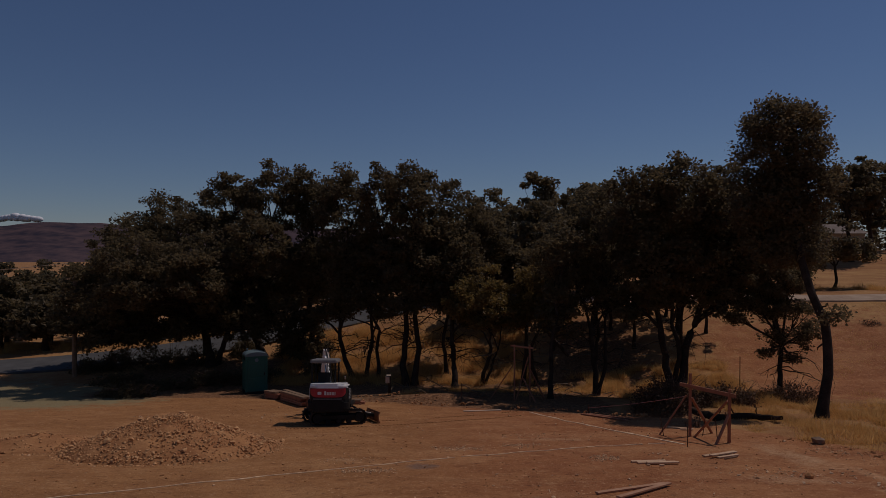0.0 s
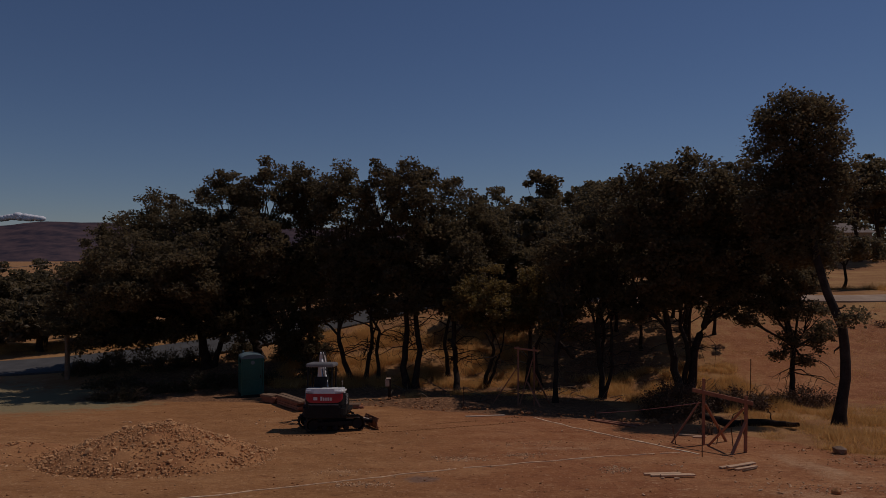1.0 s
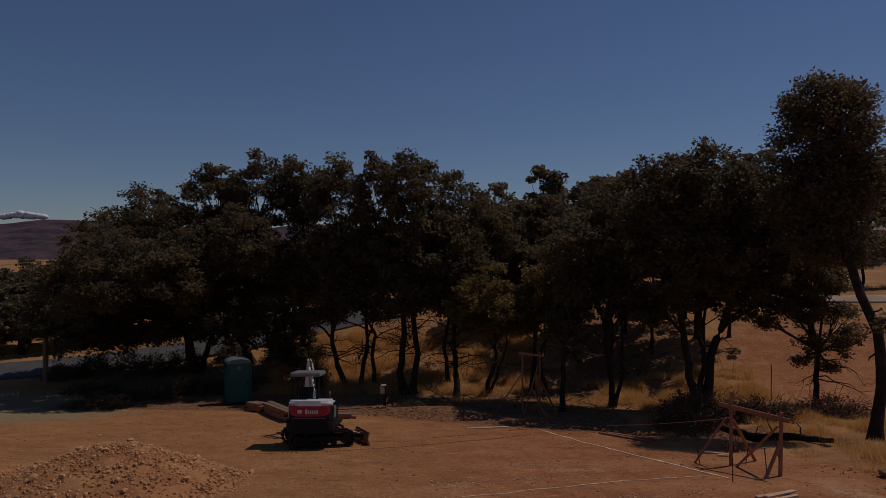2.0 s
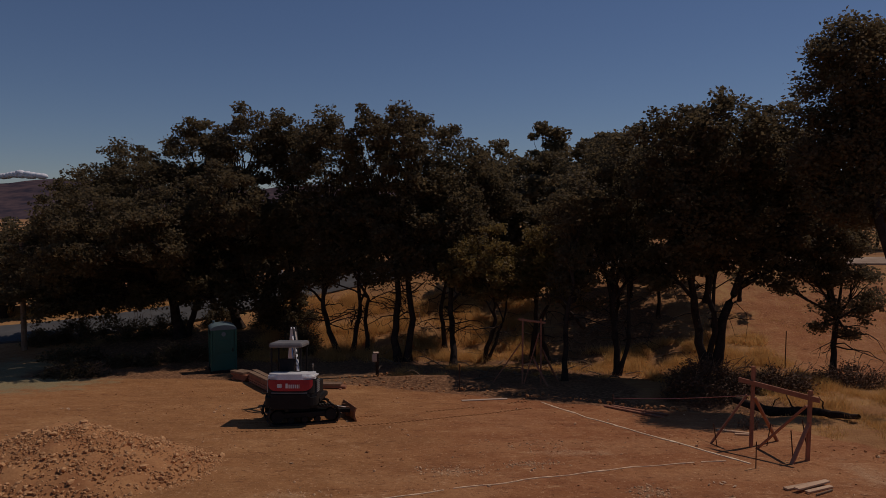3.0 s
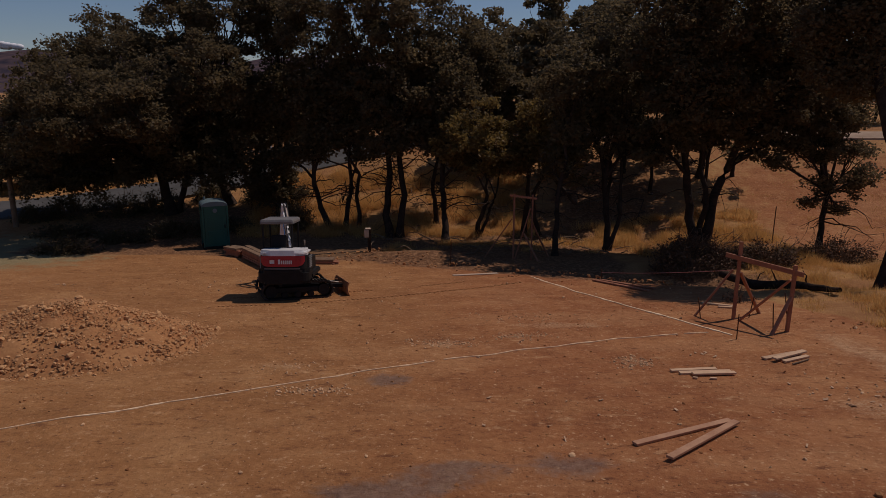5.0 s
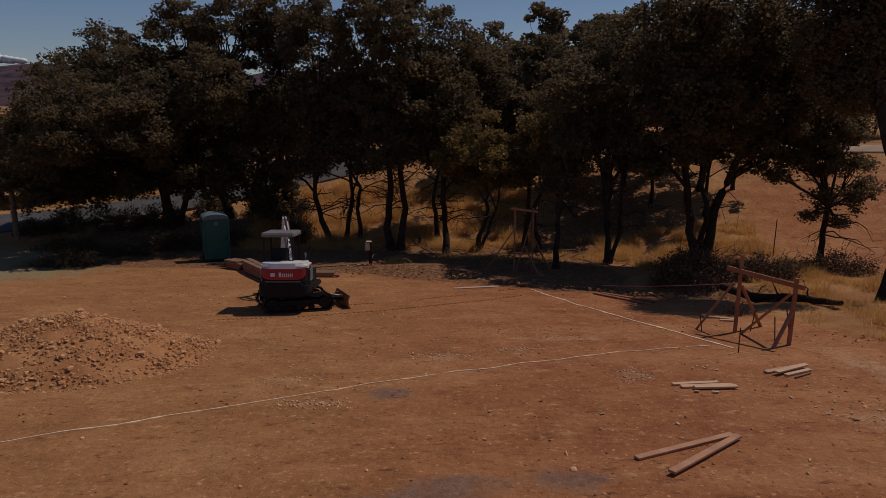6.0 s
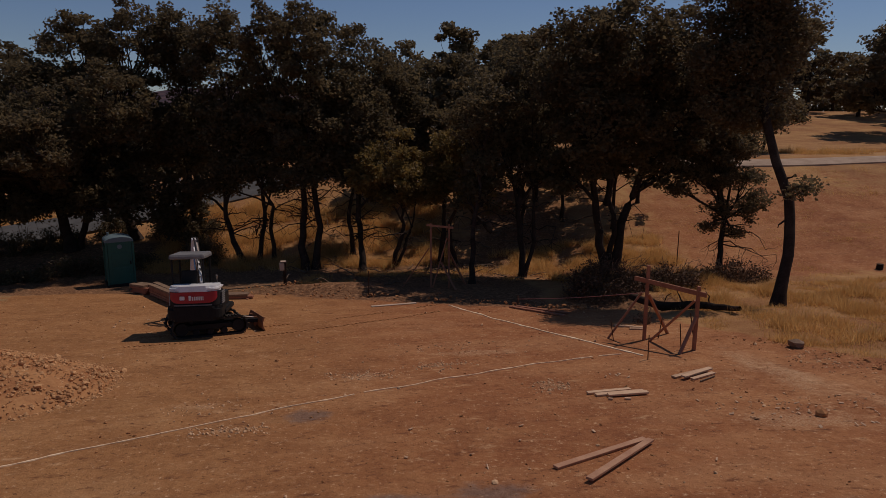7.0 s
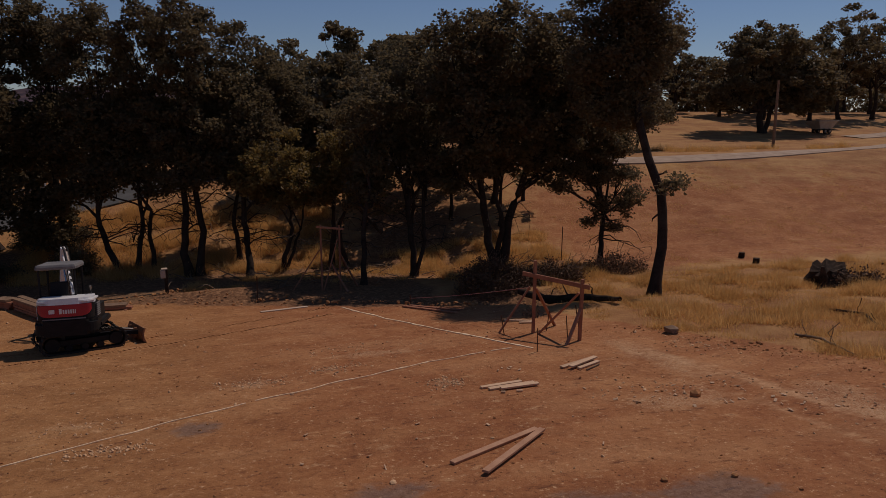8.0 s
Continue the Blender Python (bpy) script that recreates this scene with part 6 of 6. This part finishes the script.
def old_stump():
    rng = random.Random(4)
    x, y = 23.0, 28.0
    t = empty("old_stump", x, y, z_at(x, y), 30, label="broad charred hollow tree stump in dry grass", category="stump")
    bm = bmesh.new()
    n, rows_ = 22, 6
    ring = []
    for j in range(rows_):
        v = j / (rows_ - 1)
        r = []
        for i in range(n):
            a = 6.2832 * i / n
            k = 1.25 - 0.35 * v + 0.34 * noise.noise((i * 0.6, j * 0.5, 3)) + 0.12 * noise.noise((i * 1.7, j * 1.3, 9)) + 0.1 * (1 - v) ** 3 * math.sin(a * 5)
            z = -0.15 + v * (0.78 + 0.34 * noise.noise((i * 0.8, 1, 1)) + 0.1 * math.cos(a))
            r.append(bm.verts.new((1.12 * k * math.cos(a), 0.62 * k * math.sin(a), z)))
        ring.append(r)
    inner = [bm.verts.new((v.co.x * 0.7, v.co.y * 0.7, v.co.z - 0.12)) for v in ring[-1]]
    low = bm.verts.new((0, 0, 0.45))
    for r0, r1 in zip(ring, ring[1:] + [inner]):
        for i in range(n):
            bm.faces.new((r0[i], r0[(i + 1) % n], r1[(i + 1) % n], r1[i]))
    for i in range(n):
        bm.faces.new((inner[i], inner[(i + 1) % n], low))
    part("stump_body", bm, M_CHAR, t, smooth=False)
    bm = bmesh.new()
    rod(bm, [(-1.35, -0.25, -0.15), (-1.3, -0.25, 0.4), (-1.38, -0.2, 0.85)], [0.26, 0.17, 0.06], 8)
    part("spire", bm, M_CHAR, t)


old_stump()
for x, y, s in ((25.6, 36.2, 0.17), (25.1, 34.5, 0.17)):
    bm = bmesh.new()
    rod(bm, [(0, 0, -0.1), (0.01, 0, 0.1), (0, 0.01, s * 1.6)], [s * 1.1, s, s * 0.95], 10)
    ob = part("cut_log", bm, M_CHAR)
    ob.matrix_world = pose(x, y, z_at(x, y), 4, 3, 20)
    tagged(ob, "short dark cut log standing on the field", "log", "cut logs")


# ---- farther things ----
def pole(x, y, h, label, arms=True):
    z = z_at(x, y)
    t = empty("utility_pole", x, y, z, 0, label=label, category="utility pole")
    bm = bmesh.new()
    rod(bm, [(0, 0, -0.3), (0, 0, h * 0.5), (0, 0, h)], [0.15, 0.13, 0.1], 10)
    part("pole", bm, M_POLE, t)
    if arms:
        bm = bmesh.new()
        box(bm, (0, -0.13, h - 0.5), (0.12, 0.1, 1.8), (90, 0, 0), bevel=0.01)
        part("crossarm", bm, M_POLE, t)
    return t


pole(-22.9, 43.6, 6.6, "brown wooden utility pole among oak foliage")
pole(48.8, 61.2, 6.2, "brown wooden utility pole beside the driveway", False)
for zz, yy in ((6.95, 43.4),):
    bm = bmesh.new()
    rod(bm, [(-22.9 - 60 * i / 14, yy + 3.0 * i / 14, zz - 1.8 * math.sin(math.pi * i / 14) - 0.1 * i / 14) for i in range(15)], 0.018, 5)
    tagged(part("overhead_wire", bm, M_PALE), "thin overhead utility wire hung from the pole", "wire")


def sign_post(x, y):
    z = z_at(x, y)
    t = empty("marker_post", x, y, z, 0, label="white marker post with a small crosspiece by the road", category="post")
    bm = bmesh.new()
    rod(bm, [(0, 0, -0.2), (0, 0, 2.0)], 0.05, 8)
    part("post", bm, M_WHITEPAINT, t)
    bm = bmesh.new()
    box(bm, (0, -0.06, 1.75), (0.42, 0.04, 0.12), bevel=0.01)
    part("crosspiece", bm, M_WHITEPAINT, t)


sign_post(-10.4, 50.9)


def hopper_trailer(x, y, turn):
    t = empty("dump_trailer", x, y, z_at(x, y), turn, label="small tan metal dump trailer parked on dry grass", category="trailer")
    bm = bmesh.new()
    lo = [(-0.95, -0.6), (0.95, -0.6), (0.95, 0.6), (-0.95, 0.6)]
    hi = [(-1.75, -0.95), (1.55, -0.95), (1.55, 0.95), (-1.75, 0.95)]
    a = [bm.verts.new((px, py, 0.55)) for px, py in lo]
    b = [bm.verts.new((px, py, 1.5)) for px, py in hi]
    c = [bm.verts.new((px * 0.95, py * 0.93, 1.5)) for px, py in hi]
    d = [bm.verts.new((px * 0.95, py * 0.93, 0.62)) for px, py in lo]
    bm.faces.new(a[::-1])
    bm.faces.new(d)
    for i in range(4):
        j = (i + 1) % 4
        bm.faces.new((a[i], a[j], b[j], b[i]))
        bm.faces.new((b[i], b[j], c[j], c[i]))
        bm.faces.new((c[i], c[j], d[j], d[i]))
    part("bed", bm, M_BINTAN, t)
    bm = bmesh.new()
    box(bm, (0, -0.98, 1.5), (3.4, 0.08, 0.1), bevel=0.01)
    part("rim_rail", bm, M_BINTAN, t)
    bm = bmesh.new()
    box(bm, (0.2, 0, 0.45), (2.6, 0.9, 0.14), bevel=0.02)
    beam(bm, (1.4, 0, 0.45), (2.4, 0, 0.42), 0.1, 0.1)
    part("chassis", bm, M_BLACK, t)
    for wy in (-0.75, 0.75):
        for wx in (-0.35, 0.4):
            bm = bmesh.new()
            rod(bm, [(wx, wy - 0.1, 0.3), (wx, wy - 0.06, 0.3), (wx, wy + 0.06, 0.3), (wx, wy + 0.1, 0.3)], [0.27, 0.3, 0.3, 0.27], 16)
            wh = part("wheel", bm, M_RUBBER, t)
            bm = bmesh.new()
            rod(bm, [(wx, wy - 0.11, 0.3), (wx, wy + 0.11, 0.3)], 0.15, 12)
            part("rim", bm, M_STEEL, wh)


hopper_trailer(67.2, 74.6, 8)


def flat_trailer(x, y, turn):
    t = empty("flat_trailer", x, y, z_at(x, y), turn, label="old flatbed trailer with rails in the trees' shade", category="trailer")
    bm = bmesh.new()
    box(bm, (0, 0, 0.65), (3.4, 1.7, 0.1), bevel=0.02)
    part("deck", bm, M_PALE, t)
    for px in (-1.6, -0.5, 0.6, 1.6):
        for py in (-0.82, 0.82):
            bm = bmesh.new()
            box(bm, (px, py, 0.95), (0.06, 0.06, 0.6))
            part("stake_post", bm, M_REBAR, t)
    for py in (-0.82, 0.82):
        bm = bmesh.new()
        box(bm, (0, py, 1.22), (3.3, 0.05, 0.08), bevel=0.01)
        part("rail", bm, M_PALE, t)
        bm = bmesh.new()
        rod(bm, [(0.3, py - 0.1, 0.33), (0.3, py + 0.1, 0.33)], 0.33, 16)
        part("wheel", bm, M_RUBBER, t)
    bm = bmesh.new()
    beam(bm, (1.7, 0, 0.62), (2.9, 0, 0.45), 0.1, 0.1)
    part("drawbar", bm, M_REBAR, t)


flat_trailer(13.6, 50.6, 8)
# poles and boards lying by the flat trailer
for k in range(7):
    board((10.4 + 0.3 * k, 51.4 + 0.2 * k), (15.0 + 0.35 * k, 52.6 - 0.1 * k), 0.1, 0.08, M_PALE, "weathered pole lying on the slope", "poles on the slope", 0.05 * k)


def parked_car(x, y, turn, paint, label):
    t = empty("parked_car", x, y, z_at(x, y), turn, label=label, category="car")
    bm = bmesh.new()
    prof = [(-2.1, 0.35), (-2.15, 0.75), (-1.9, 0.95), (-1.1, 1.0), (0.9, 1.02), (1.9, 0.9), (2.15, 0.7), (2.15, 0.35)]
    e = [[bm.verts.new((px, s * 0.85, pz)) for px, pz in prof] for s in (-1, 1)]
    for i in range(8):
        bm.faces.new((e[0][i], e[0][(i + 1) % 8], e[1][(i + 1) % 8], e[1][i]))
    bm.faces.new(e[0][::-1])
    bm.faces.new(e[1])
    bmesh.ops.bevel(bm, geom=list(bm.edges), offset=0.06, segments=2, affect="EDGES")
    part("body", bm, paint, t)
    bm = bmesh.new()
    box(bm, (-0.2, 0, 1.24), (2.2, 1.5, 0.5), bevel=0.08, taper=0.78)
    part("cabin_glass", bm, M_GLASS, t)
    bm = bmesh.new()
    box(bm, (-0.2, 0, 1.5), (1.7, 1.2, 0.06), bevel=0.025)
    part("roof", bm, paint, t)
    for wx in (-1.35, 1.35):
        for wy in (-0.78, 0.78):
            bm = bmesh.new()
            rod(bm, [(wx, wy - 0.11, 0.32), (wx, wy + 0.11, 0.32)], 0.32, 16)
            w = part("wheel", bm, M_RUBBER, t)
            bm = bmesh.new()
            rod(bm, [(wx, wy - 0.12, 0.32), (wx, wy + 0.12, 0.32)], 0.18, 12)
            part("rim", bm, M_STEEL, w)


parked_car(34.5, 76.5, 12, M_CARSILVER, "silver car parked under far oaks")
parked_car(38.5, 78.5, 8, M_WHITEPAINT, "white car parked under far oaks")


def house(x, y, turn, ln, dp, hw, hr, label):
    t = empty("house", x, y, z_at(x, y) - 0.1, turn, label=label, category="house")
    bm = bmesh.new()
    box(bm, (0, 0, hw / 2), (ln, dp, hw))
    part("wall", bm, M_WALL, t)
    bm = bmesh.new()
    o = 0.6
    v = [bm.verts.new(p) for p in ((-ln / 2 - o, -dp / 2 - o, hw - 0.1), (ln / 2 + o, -dp / 2 - o, hw - 0.1), (ln / 2 + o, dp / 2 + o, hw - 0.1), (-ln / 2 - o, dp / 2 + o, hw - 0.1),
                                   (-ln / 2 + 1, 0, hw + hr), (ln / 2 - 1, 0, hw + hr))]
    for q in ((0, 1, 5, 4), (1, 2, 5), (2, 3, 4, 5), (3, 0, 4), (3, 2, 1, 0)):
        bm.faces.new([v[i] for i in q])
    part("roof", bm, M_ROOF, t)
    for k, px in enumerate(np.linspace(-ln / 2 + 1.4, ln / 2 - 1.4, 4)):
        if k == 2:
            bm = bmesh.new()
            box(bm, (px, -dp / 2 - 0.03, 1.02), (0.95, 0.08, 2.04), bevel=0.01)
            part("door", bm, M_ROOF, t)
            continue
        bm = bmesh.new()
        box(bm, (px, -dp / 2 - 0.02, 1.5), (1.5, 0.1, 1.1), bevel=0.02)
        f = part("window", bm, M_WHITEPAINT, t)
        for s in (-0.34, 0.34):
            bm = bmesh.new()
            box(bm, (px + s, -dp / 2 - 0.06, 1.5), (0.62, 0.05, 0.96))
            part("pane", bm, M_GLASS, f)


house(51.5, 99.0, -4, 12, 7, 2.6, 1.3, "pale single-storey house beyond the dry field")
house(-11.5, 84.0, 6, 9, 6, 2.6, 1.4, "pale house glimpsed between tree trunks")


# ---- small litter ----
def scraps():
    rng = random.Random(17)
    bm = bmesh.new()
    spots = [(8.9, 16.9, 0.8, 26), (6.3, 20.0, 0.25, 8), (9.9, 15.6, 0.7, 12), (2.2, 16.3, 1.8, 10), (-6.5, 29.0, 1.4, 8), (-12.5, 28.9, 0.25, 10)]
    for cx, cy, r, n in spots:
        for _ in range(n):
            x, y = rng.gauss(cx, r), rng.gauss(cy, r * 0.5)
            box(bm, (x, y, z_at(x, y) + 0.02), (rng.uniform(0.03, 0.12), rng.uniform(0.02, 0.05), 0.01), (rng.uniform(-20, 20), rng.uniform(-20, 20), rng.uniform(0, 180)))
    tagged(part("wood_scraps", bm, M_LUMBER), "pale wood scraps and bark chips on the dirt", "scraps", kind="stuff")
    w = Wood()
    g = np.random.default_rng(19)
    for _ in range(160):
        x, y = g.uniform(-3, 13), g.uniform(36, 50)
        if x > 9 and y < 40:
            continue
        a, ln = g.uniform(0, 6.28), g.uniform(0.5, 2.2)
        p = np.array([x, y, z_at(x, y) + 0.06])
        q = np.array([x + ln * math.cos(a), y + ln * math.sin(a) * 0.6, 0])
        q[2] = z_at(q[0], q[1]) + g.uniform(0.05, 0.35)
        w.add(bend(p, q, g, 0.3, 5, 0.1), np.linspace(0.03, 0.008, 5), 4)
    tagged(w.mesh("fallen_sticks", M_TWIG), "dead sticks strewn on the shaded slope", "sticks", kind="stuff")


scraps()
